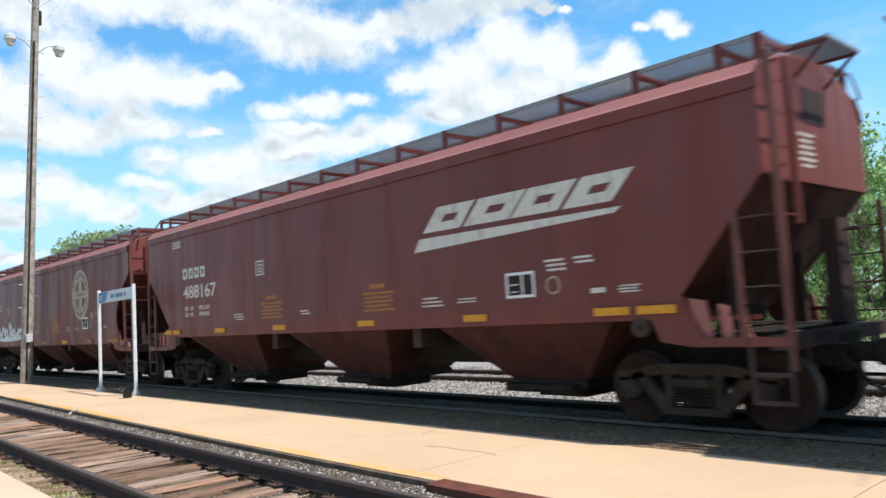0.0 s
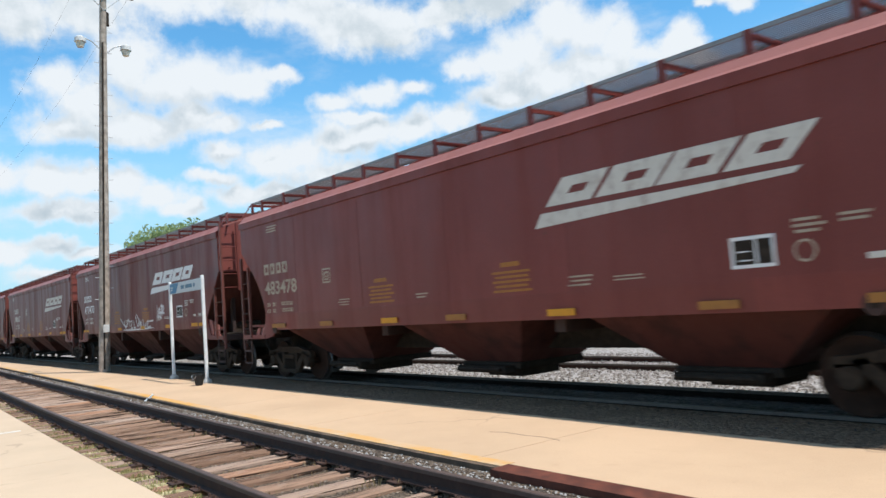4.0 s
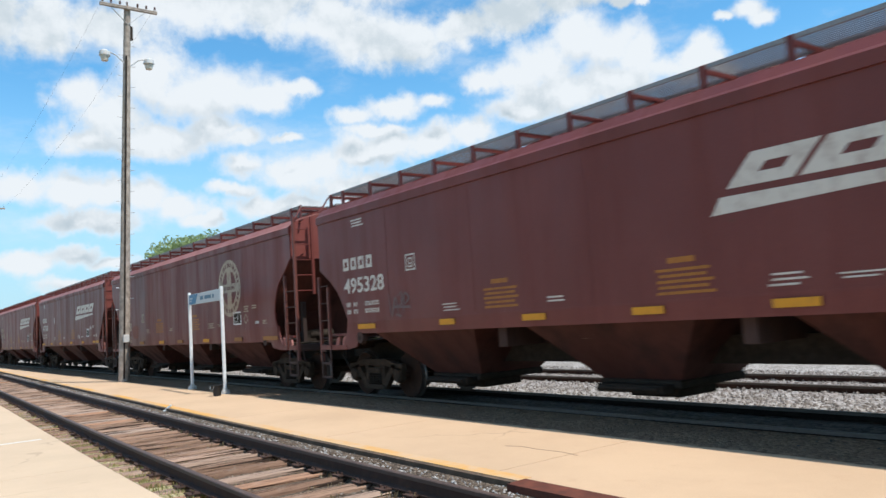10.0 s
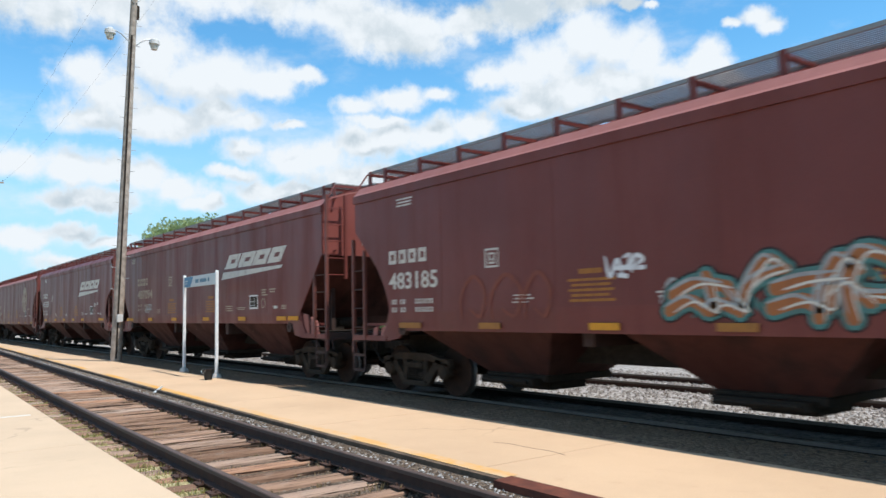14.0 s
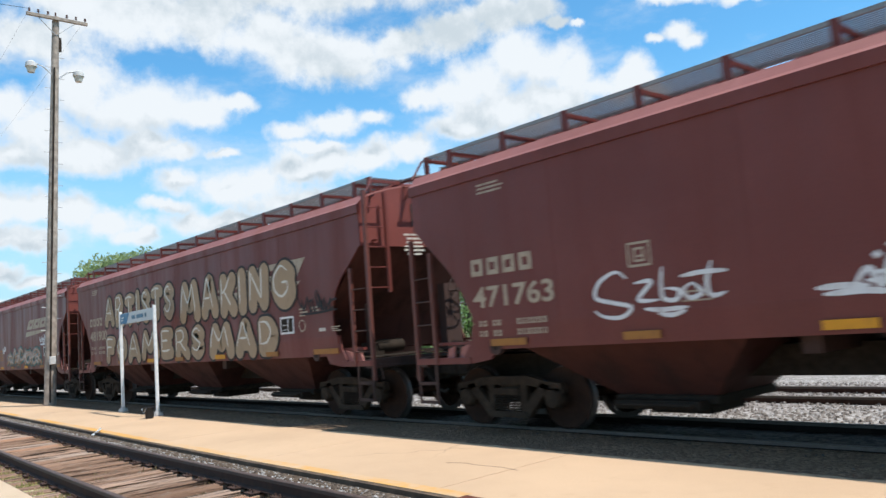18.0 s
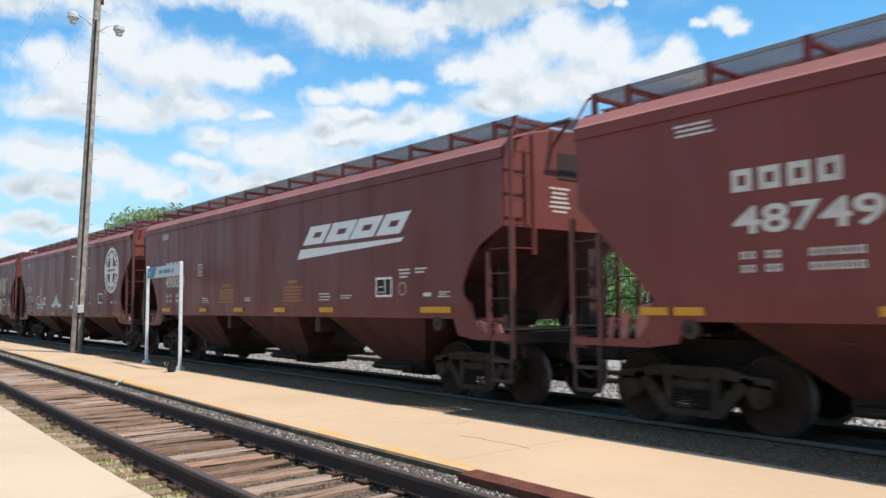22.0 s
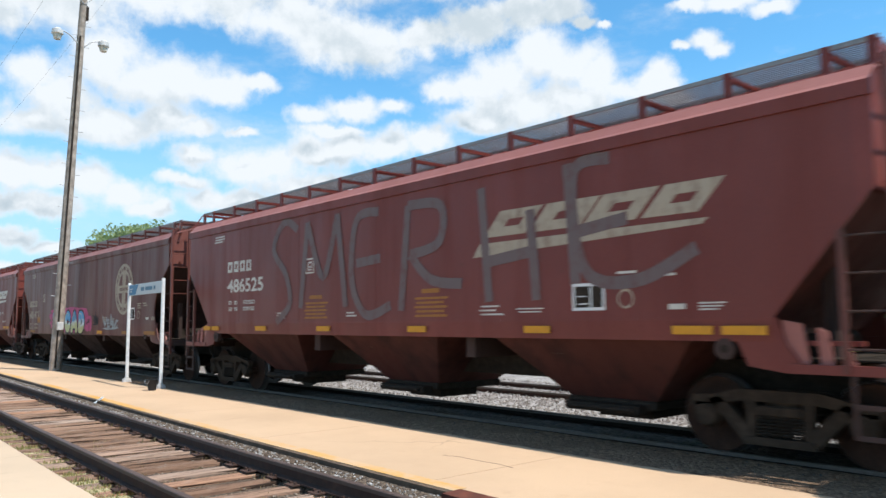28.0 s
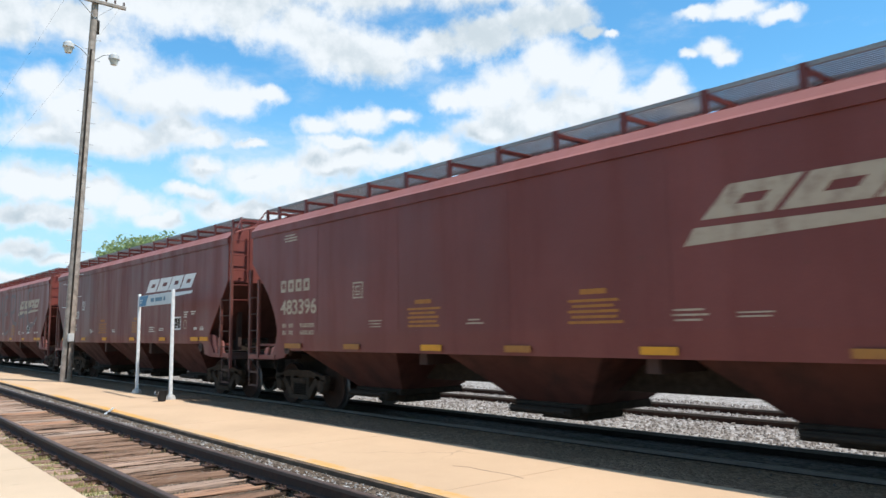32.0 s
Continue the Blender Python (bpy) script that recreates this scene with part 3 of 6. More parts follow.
SLOPES = {
    "straight": [(8.24, 2.86), (7.0, 1.50), (6.60, 1.25)],
    "round": [(8.24, 3.20), (6.95, 1.95), (6.60, 1.30)],
    "low_round": [(8.24, 2.77), (7.0, 1.95), (6.60, 1.30)]}
for book in (CUTS, SLOPES, SILL_FOOT):
    book["flat_round"] = book["low_round"]


def build_body(car, cut, coat):
    low = CUTS[cut][1][0][1]
    sill_low = SILL_FOOT[cut]
    for s in (-1, 1):
        bm = bmesh.new()
        # strips between the levels of the cut, so that the hollow ends stay true
        rims = [(HALF, HALF, TOP - .02), (HALF, HALF, low)] + [(a[0], b[0], b[1]) for a, b in zip(CUTS[cut][-1], CUTS[cut][1])]
        for (fa, xa, za), (fb, xb, zb) in zip(rims, rims[1:]):
            if za - zb < .001:
                continue
            o = [bm.verts.new((x, s * SIDE, z)) for x, z in ((-fa, za), (xa, za), (xb, zb), (-fb, zb))]
            i = [bm.verts.new((v.co.x, s * (SIDE - .03), v.co.z)) for v in o]
            bm.faces.new(o)
            bm.faces.new(i[::-1])
            for k in (1, 3):
                bm.faces.new((o[k], o[(k + 1) % 4], i[(k + 1) % 4], i[k]))
        bmesh.ops.remove_doubles(bm, verts=bm.verts[:], dist=1e-4)
        sheet = part("side_sheet", bm, coat, car)
        bm = bmesh.new()
        box(bm, -.011, .011, s * SIDE, s * (SIDE + .003), SILL + .02, TOP - .18)
        seam = to_mesh(bm, "weld_seam", coat)
        for x in (-5.4, -2.7, 0.0, 2.7, 5.4):
            share("weld_seam", seam, sheet, pose(x, 0, 0))
        bm = bmesh.new()
        # top chord: an upright lip and a sloped shoulder up to the roof
        prof = [(SIDE - .02, TOP - .17), (SIDE + .035, TOP - .165), (SIDE + .04, TOP - .01), (SIDE - .02, TOP + .035), (SIDE - .13, TOP + .17), (SIDE - .16, TOP + .14)]
        a = [bm.verts.new((-HALF - .02, s * y, z)) for y, z in prof]
        b = [bm.verts.new((HALF + .02, s * y, z)) for y, z in prof]
        for k in range(len(prof)):
            j = (k + 1) % len(prof)
            # shoulder faces take the paler coat, which paints sunlight on them
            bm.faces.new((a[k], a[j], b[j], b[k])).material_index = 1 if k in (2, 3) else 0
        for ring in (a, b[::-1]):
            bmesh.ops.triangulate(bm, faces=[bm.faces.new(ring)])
        part("top_chord", bm, (coat, coat if cut == "flat_round" else FADED_SUNLIT_COAT[coat.name]), car)
        bm = bmesh.new()
        # side sill with a slightly leaning face
        prof = [(SIDE - .08, sill_low), (SIDE - .014, sill_low - .005), (SIDE + .003, SILL - .02), (SIDE + .003, SILL + .008), (SIDE - .08, SILL + .01)]
        a = [bm.verts.new((-CUTS[cut][-1][-1][0] - .02, s * y, z)) for y, z in prof]
        b = [bm.verts.new((CUTS[cut][1][-1][0] + .02, s * y, z)) for y, z in prof]
        for k in range(len(prof)):
            j = (k + 1) % len(prof)
            bm.faces.new((a[k], a[j], b[j], b[k]))
        for ring in (a, b[::-1]):
            bmesh.ops.triangulate(bm, faces=[bm.faces.new(ring)])
        part("side_sill", bm, coat, car)
    # roof: a shallow arch
    bm = bmesh.new()
    ys = steps(-(SIDE - .13), SIDE - .13, 10)
    prof = [(y, TOP + .15 + .30 * (1 - (y / (SIDE - .13)) ** 2)) for y in ys]
    a, b = ([bm.verts.new((x, y, z)) for y, z in prof] for x in (-HALF, HALF))
    a2, b2 = ([bm.verts.new((x, y, z - .03)) for y, z in prof] for x in (-HALF, HALF))
    for k in range(10):
        bm.faces.new((a[k], a[k + 1], b[k + 1], b[k]))
        bm.faces.new((a2[k + 1], a2[k], b2[k], b2[k + 1]))
        bm.faces.new((a[k + 1], a[k], a2[k], a2[k + 1]))
        bm.faces.new((b[k], b[k + 1], b2[k + 1], b2[k]))
    part("roof", bm, FADED_SUNLIT_COAT[coat.name], car, smooth=True)
    for x in (-5.4, 0.0, 5.4):
        bm = bmesh.new()
        box(bm, x - 2.55, x + 2.55, -.33, .33, TOP + .44, TOP + .56, .03)
        for k in range(6):
            u = x - 2.3 + k * .92
            box(bm, u - .03, u + .03, -.40, .40, TOP + .46, TOP + .585)
        part("roof_hatch", bm, coat, car)
    # end sheets with the arched top, and slope sheets below
    for e in (-1, 1):
        bm = bmesh.new()
        ring = [(-(SIDE - .03), low), (-(SIDE - .03), TOP)] + [(y, z - .035) for y, z in prof] + [(SIDE - .03, TOP), (SIDE - .03, low)]
        f1 = [bm.verts.new((e * (HALF - .03), y, z)) for y, z in ring]
        f2 = [bm.verts.new((e * HALF, y, z)) for y, z in ring]
        for k in range(len(ring)):
            j = (k + 1) % len(ring)
            bm.faces.new((f1[k], f1[j], f2[j], f2[k]))
        bmesh.ops.triangulate(bm, faces=[bm.faces.new(f1[::-1]), bm.faces.new(f2)], ngon_method="EAR_CLIP")
        end = part("end_sheet", bm, SUNLIT_END_COAT[coat.name], car)
        # thin dark patch that stands in for the end walk's shadow
        bm = bmesh.new()
        box(bm, min(e * HALF, e * (HALF + .012)), max(e * HALF, e * (HALF + .012)), -.35, .25, 3.62, 4.05)
        part("end_plate", bm, GRIMY, end, "dark patch painted as the roof walk's shadow")
        bm = bmesh.new()
        for k in range(6):
            w = .34 + .05 * ((k * 7) % 4)
            box(bm, min(e * HALF, e * (HALF + .006)), max(e * HALF, e * (HALF + .006)), -.62 - w / 2 + .3, -.62 + w / 2 + .3, 3.06 + k * .075, 3.095 + k * .075)
        tagged(part("stencil_lines", bm, WHITE, end, "white stencilled lines"), kind="stuff")
        bm = bmesh.new()
        pts = SLOPES[cut]
        w = SIDE - .032
        for (xa, za), (xb, zb) in zip(pts, pts[1:]):
            q = [bm.verts.new((e * x, y, z)) for x, z, y in ((xa, za, -w), (xa, za, w), (xb, zb, w), (xb, zb, -w))]
            bm.faces.new(q)
            bm.faces.new([bm.verts.new(v.co + Vector((-e * .02, 0, .025))) for v in q][::-1])
        # this coat also carries the gloom under the car end
        part("slope_sheet", bm, DIRTY_SHADED[coat.name], car)
    # three hopper bays
    for c, xa, xb in ((-4.45, -6.2, -2.87), (0.0, -1.60, 1.60), (4.45, 2.87, 6.2)):
        bm = bmesh.new()
        top = [(xa, -1.53), (xb, -1.53), (xb, 1.53), (xa, 1.53)]
        bot = [(c - .70, -.72), (c + .70, -.72), (c + .70, .72), (c - .70, .72)]
        t = [bm.verts.new((x, y, sill_low + .03)) for x, y in top]
        b = [bm.verts.new((x, y, .50)) for x, y in bot]
        for k in range(4):
            bm.faces.new((t[k], t[(k + 1) % 4], b[(k + 1) % 4], b[k]))
        bm.faces.new(b)
        bay = part("hopper_bay", bm, DIRTY_SHADED[coat.name], car)
        bm = bmesh.new()
        box(bm, c - .74, c + .74, -.80, .80, .40, .52, .02)
        box(bm, c - .62, c + .62, -1.02, -.80, .36, .47)
        bar(bm, (c - .55, -1.08, .42), (c + .55, -1.08, .42), .03)
        box(bm, c - .45, c + .45, -.45, .45, .24, .40)
        part("outlet_gate", bm, BLACKISH, bay, "black discharge gate")
    bm = bmesh.new()
    box(bm, -HALF - .1, HALF + .1, -.33, .33, .72, 1.10)
    part("center_sill", bm, BLACKISH, car)
    for x in (-2.27, 2.27):
        bm = bmesh.new()
        box(bm, x - .10, x + .10, -1.40, 1.40, 1.05, 1.38)
        part("cross_bearer", bm, GRIMY, car)


def build_walks(car, coat):
    """Running boards of open grating along the roof's shoulders, their brackets and hand loops, and the end crossings."""
    for s in (-1, 1):
        bm = bmesh.new()
        o, i, z = s * 1.25, s * .52, 4.52
        for y in (o, i):
            box(bm, -HALF, HALF, min(y, y - s * .025), max(y, y - s * .025), z - .04, z + .015)
        for k in range(1, 11):
            y = i + (o - i) * k / 11
            box(bm, -HALF + .03, HALF - .03, y - .0055, y + .0055, z - .010, z + .003)
        x = -HALF + .02
        while x < HALF - .02:
            box(bm, x, x + .014, min(o, i), max(o, i), z - .003, z + .003)
            x += .050
        walkway = part("running_board", bm, GRATING, car, "galvanised open grating")
        me = bmesh.new()
        box(me, -.045, .045, s * 1.275, s * 1.235, 4.19, 4.53)
        strut(me, (0, s * 1.25, 4.465), (0, s * .50, 4.465), .05, .06)
        strut(me, (0, s * .60, 4.46), (0, s * .95, 4.32), .04, .03)
        strut(me, (0, s * 1.26, 4.21), (0, s * 1.46, 4.17), .05, .03)
        me = to_mesh(me, "bracket", coat)
        for x in [-8.22] + [-7.65 + 1.19 * k for k in range(13)] + [7.75, 8.22]:
            share("bracket", me, walkway, pose(x, 0, 0))
        for e in (-1, 1):
            bm = bmesh.new()
            pts = [(e * 8.26, s * 1.25, 4.49), (e * 8.31, s * 1.29, 4.46), (e * 8.34, s * 1.40, 4.28), (e * 8.34, s * 1.50, 4.14)]
            for a, b in zip(pts, pts[1:]):
                bar(bm, a, b, .018, 6)
            part("hand_loop", bm, coat, walkway)
    for e in (-1, 1):
        bm = bmesh.new()
        xa, xb = sorted((e * (HALF - .12), e * (HALF + .42)))
        for x in (xa, xb - .03):
            box(bm, x, x + .03, -.52, .52, 4.495, 4.535)
        for k in range(21):
            y = -.51 + k * .0505
            box(bm, xa, xb, y, y + .010, 4.50, 4.52)
        crossing = part("end_walk", bm, GRATING, car, "grating crossing at the roof end")
        bm = bmesh.new()
        strut(bm, (e * (HALF + .38), 0, 4.495), (e * HALF, 0, 4.14), .04, .03)
        strut(bm, (e * (HALF + .40), 0, 4.48), (e * (HALF - .10), 0, 4.48), .04, .04)
        knee = to_mesh(bm, "knee_bracket", coat)
        for y in (-.46, .46):
            share("knee_bracket", knee, crossing, pose(0, y, 0))


def build_ends(car, cut, coat):
    low = CUTS[cut][1][0][1]
    for e in (-1, 1):
        foot = CUTS[cut][e][-1][0]
        for s in (-1, 1):
            # tall ladders stand at two opposite corners, short ones at the others
            tall = e * s < 0
            bm = bmesh.new()
            xo, xi = e * 8.42, e * 7.93
            box(bm, xo - .035, xo + .035, s * 1.56 - .03, s * 1.56 + .03, .78, 4.22 if tall else low - .12)
            box(bm, xi - .032, xi + .032, s * 1.60 - .028, s * 1.60 + .028, 1.06, low - .38)
            ladder = part("side_ladder", bm, DARK, car)
            rung = bmesh.new()
            bar(rung, (xi, s * 1.60, 0), (xo, s * 1.57, 0), .013, 5)
            rung = to_mesh(rung, "rung", GRIMY)
            for z in (1.30, 1.68, 2.06, 2.44):
                share("rung", rung, ladder, pose(0, 0, z))
            if tall:
                bm = bmesh.new()
                box(bm, xo - .03, xo + .03, s * 1.08 - .03, s * 1.08 + .03, 2.35, 4.22)
                for z in (4.15, low + .1):
                    strut(bm, (xo, s * 1.3, z), (e * HALF, s * 1.3, z), .05, .03)
                ladder = part("end_ladder", bm, coat, car)
                rung = bmesh.new()
                bar(rung, (xo, s * 1.56, 0), (xo, s * 1.08, 0), .013, 5)
                rung = to_mesh(rung, "rung", coat)
                for k in range(5):
                    share("rung", rung, ladder, pose(0, 0, 2.44 + .37 * k))
            # stirrup step below the sill
            bm = bmesh.new()
            for x in (e * 7.98, e * 8.40):
                strut(bm, (x, s * 1.58, 1.05), (x, s * 1.58, .42), .045, .02)
            for z in (.44, .74):
                strut(bm, (e * 7.98, s * 1.58, z), (e * 8.40, s * 1.58, z), .02, .05)
            part("stirrup_step", bm, GRIMY, car)
            # sill extension with gussets
            bm = bmesh.new()
            xa, xb = sorted((e * (foot + .12), e * 8.40))
            box(bm, xa, xb, s * 1.60 if s < 0 else 1.52, s * 1.52 if s < 0 else 1.60, 1.04, 1.14)
            outline = [(e * (foot - .42), SILL_FOOT[cut]), (e * (foot - .02), SILL), (e * (foot + .04), SILL), (e * (foot + .12), 1.34), (e * (foot + .26), 1.16), (e * (foot + .10), 1.04), (e * (foot - .30), 1.10)]
            prism(bm, outline, s * 1.585, s * 1.55)
            corner = part("sill_end", bm, coat, car)
            for x, w, tall in ((foot + .22, .24, 1.60), (foot + .52, .13, 1.52), (foot + .74, .09, 1.44)) if cut == "straight" else ((foot + .30, .22, 1.34), (foot + .62, .16, 1.32)):
                gusset = bmesh.new()
                prism(gusset, [(e * (x - w / 2), 1.14), (e * (x + w / 2), 1.14), (e * (x + w / 2 - .06), tall - .04), (e * (x - w / 2 - .03), tall)][::e], s * 1.545, s * 1.505)
                # gussets: sunlight put into the paler colour
                part("gusset", gusset, FADED_SUNLIT_COAT[coat.name], corner, "upright plate painted paler as if sunlit")
            bm = bmesh.new()
            box(bm, *sorted((e * (foot + .0), e * 8.05)), *sorted((s * 1.50, s * 1.42)), 1.33, 1.38)
            part("shelf_angle", bm, coat, corner)
            # jacking pad ring
            bm = bmesh.new()
            wheel_disc(bm, e * 6.63, s * 1.60, s * 1.50, 1.28, [(0, .055), (0, .12), (1, .12), (1, .06)], 16)
            pad = part("jacking_pad", bm, GRIMY, car)
            bm = bmesh.new()
            wheel_disc(bm, e * 6.63, s * 1.604, s * 1.59, 1.28, [(0, .05), (1, .05)], 12)
            part("pad_hole", bm, BLACKISH, pad)
            # upright post under the slope sheet
            bm = bmesh.new()
            box(bm, e * 7.55 - .06, e * 7.55 + .06, s * .95 - .05, s * .95 + .05, 1.1, 2.2)
            part("end_post", bm, GRIMY, car)
        bm = bmesh.new()
        box(bm, *sorted((e * 8.20, e * 8.44)), -1.58, 1.58, 1.00, 1.16)
        part("end_sill", bm, GRIMY, car)
        bm = bmesh.new()
        box(bm, *sorted((e * 7.2, e * 8.19)), -1.4, 1.4, 1.165, 1.195, .008)
        part("end_platform", bm, BLACKISH, car)
        bm = bmesh.new()
        box(bm, *sorted((e * 8.38, e * 8.78)), -.10, .10, .76, .98, .02)
        box(bm, *sorted((e * 8.72, e * (PITCH / 2 + .03))), -.17, .13, .72, 1.02, .05)
        box(bm, *sorted((e * 8.38, e * 8.46)), -.30, .30, .66, 1.10)
        part("coupler", bm, BLACKISH, car)
        bm = bmesh.new()
        pts = [(8.45, -.42, .86), (8.62, -.42, .72), (8.78, -.40, .52), (8.92, -.38, .46), (9.02, -.36, .52)]
        for a, b in zip(pts, pts[1:]):
            bar(bm, (e * a[0], a[1] * e, a[2]), (e * b[0], b[1] * e, b[2]), .028, 6)
        part("air_hose", bm, BLACKISH, car)
        bm = bmesh.new()
        bar(bm, (e * 8.52, -1.5, 1.06), (e * 8.52, -.3, .98), .012, 5)
        bar(bm, (e * 8.52, -1.5, 1.06), (e * 8.60, -1.5, .80), .012, 5)
        part("uncoupling_lever", bm, GRIMY, car)
    # hand brake on the trailing end, air reservoir on the leading one
    bm = bmesh.new()
    for k in range(16):
        a, b = k * math.tau / 16, (k + 1) * math.tau / 16
        bar(bm, (8.52, .55 + .28 * math.cos(a), 2.35 + .28 * math.sin(a)), (8.52, .55 + .28 * math.cos(b), 2.35 + .28 * math.sin(b)), .014, 5)
    for k in range(4):
        a = k * math.tau / 8
        bar(bm, (8.50, .55 + .28 * math.cos(a), 2.35 + .28 * math.sin(a)), (8.50, .55 - .28 * math.cos(a), 2.35 - .28 * math.sin(a)), .011, 5)
    bar(bm, (8.52, .55, 2.35), (8.2, .55, 2.35), .03)
    box(bm, 8.1, 8.3, .35, .75, 1.2, 2.5)
    part("hand_brake", bm, GRIMY, car)
    bm = bmesh.new()
    bar(bm, (-7.5, -.55, 1.42), (-7.5, .55, 1.42), .19, 14)
    bar(bm, (-7.1, -.2, 1.33), (-7.1, .5, 1.33), .12, 12)
    part("air_reservoir", bm, BLACKISH, car, smooth=True)
    bm = bmesh.new()
    bar(bm, (7.4, -.75, 1.36), (7.4, -.1, 1.36), .13, 14)
    box(bm, 7.3, 7.5, -1.0, -.6, 1.2, 1.45)
    part("brake_cylinder", bm, BLACKISH, car, smooth=True)


def build_trucks(car):
    """Three-piece freight trucks. The wheelsets are parts that roll."""
    frame_bm = bmesh.new()
    y0, y1 = -1.09, -.97
    # arched side frame: top member, two diagonals, spring seat, journal ends
    prism(frame_bm, [(-1.10, .56), (-1.06, .70), (-.80, .72), (-.45, .80), (.45, .80), (.80, .72), (1.06, .70), (1.10, .56), (.86, .60), (.40, .67), (-.40, .67), (-.86, .60)], y0, y1)
    for s in (-1, 1):
        prism(frame_bm, [(s * .86, .66), (s * .70, .70), (s * .28, .30), (s * .28, .20), (s * .42, .20)][::s], y0, y1)
        prism(frame_bm, [(s * .40, .70), (s * .27, .70), (s * .27, .22), (s * .36, .22)][::s], y0 + .01, y1)
        wheel_disc(frame_bm, s * .89, y0 - .02, y1, .47, [(0, .06), (0, .125), (.5, .16), (1, .16)], 14)
        box(frame_bm, s * .89 - .15, s * .89 + .15, y0, y1, .47, .62)
    prism(frame_bm, [(-.42, .18), (.42, .18), (.38, .27), (-.38, .27)], y0 - .03, y1)
    coil = bmesh.new()
    rings = []
    for k in range(42):
        a, z = k * math.tau / 7, .278 + k * .038 / 7
        rings.append([coil.verts.new(((.058 + q) * math.cos(a), -1.05 + (.058 + q) * math.sin(a), z + h)) for q, h in ((.012, 0), (0, .012), (-.012, 0), (0, -.012))])
    for a, b in zip(rings, rings[1:]):
        for k in range(4):
            coil.faces.new((a[k], a[(k + 1) % 4], b[(k + 1) % 4], b[k]))
    coil = to_mesh(coil, "spring", BLACKISH)
    cap = bmesh.new()
    box(cap, -.27, .27, -1.11, -.98, .51, .62, .015)
    side_l = to_mesh(frame_bm, "side_frame", TRUCK)
    cap = to_mesh(cap, "bolster_end", TRUCK)
    flip = pose(0, 0, 0, 0, 0, 180)
    axle = bmesh.new()
    bar(axle, (0, -1.0, 0), (0, 1.0, 0), .075, 12)
    for s in (-1, 1):
        # plate, rim and flange; flange towards the middle of the track
        wheel_disc(axle, 0, s * .79, s * .66, 0, [(0, .12), (0.05, .17), (.35, .20), (.45, .36), (.05, .395), (0, .44), (.05, .455)], 32)
        # relief on the plate
        for k in range(5):
            a = k * math.tau / 5
            bar(axle, (.28 * math.cos(a), s * .755, .28 * math.sin(a)), (.28 * math.cos(a), s * .70, .28 * math.sin(a)), .02, 6)
    axle = to_mesh(axle, "wheelset", WHEEL, smooth=True)
    treads = []
    for s in (-1, 1):
        tread = bmesh.new()
        rings = [[tread.verts.new((r * math.cos(k * math.tau / 32), s * y, r * math.sin(k * math.tau / 32))) for k in range(32)] for y, r in ((.785, .4572), (.70, .460), (.68, .485), (.655, .487), (.65, .40))]
        for a, b in zip(rings, rings[1:]):
            for k in range(32):
                tread.faces.new((a[k], a[(k + 1) % 32], b[(k + 1) % 32], b[k]))
        treads.append(to_mesh(tread, "tread", TREAD, smooth=True))
    for c in (-6.97, 6.97):
        bm = bmesh.new()
        box(bm, c - .20, c + .20, -1.02, 1.02, .48, .70, .03)
        box(bm, c - .35, c + .35, -.40, .40, .66, .76)
        truck = part("truck_bolster", bm, TRUCK, car)
        for m in (pose(c, 0, 0), pose(c, 0, 0) @ flip):
            share("side_frame", side_l, truck, m)
            share("bolster_end", cap, truck, m)
            for x in (-.195, -.065, .065, .195):
                share("spring", coil, truck, m @ pose(x, 0, 0))
        bm = bmesh.new()
        for s in (-1, 1):
            strut(bm, (c + s * .38, -.72, .42), (c + s * .38, .72, .42), .06, .14)
            for y in (-.75, .75):
                box(bm, c + s * .40 - .02, c + s * .40 + .05, y - .04, y + .04, .30, .58)
        part("brake_beam", bm, BLACKISH, truck)
        for a in (-.89, .89):
            w = share("wheelset", axle, car, pose(c + a, 0, .4575))
            for tread in treads:
                share("tread", tread, w)


DULL_REFLECT = worn_marking("dull_orange_tape", (0.34, 0.15, 0.035), (0.20, 0.085, 0.04), 0.7)
# where the strips of tape sit: place along the car, half length, dull or not
TAPES = {"straight": (1.49, [(-7.10, .20, 0), (-6.62, .20, 0), (-4.30, .24, 0), (-1.72, .24, 0), (1.18, .24, 0), (3.85, .24, 0), (6.25, .26, 0), (6.88, .26, 0)]),
         "round": (1.345, [(-6.35, .34, 1), (-4.15, .26, 1), (-1.80, .26, 0), (.15, .26, 1), (2.5, .26, 0), (4.95, .26, 1), (7.0, .42, 1)]),
         "low_round": (1.51, [(-6.3, .34, 0), (-3.5, .22, 0), (-1.25, .26, 0), (.95, .26, 0), (3.0, .28, 0), (6.6, .42, 0)])}


TAPES["flat_round"] = TAPES["low_round"]


def build_reflectors(car, cut):
    z, spots = TAPES[cut]
    for x, half, dull in spots:
        bm = bmesh.new()
        box(bm, -half, half, -.006, 0.0, -.05, .05)
        me = to_mesh(bm, "reflector", DULL_REFLECT if dull else REFLECT)
        for s in (-1, 1):
            share("reflector", me, car, pose(x, s * (SIDE + .0165), z, 0, 0, 0 if s < 0 else 180))


# ---------------------------------------------------------------- lettering and paint on the cars
FACE = -(SIDE + .0065)


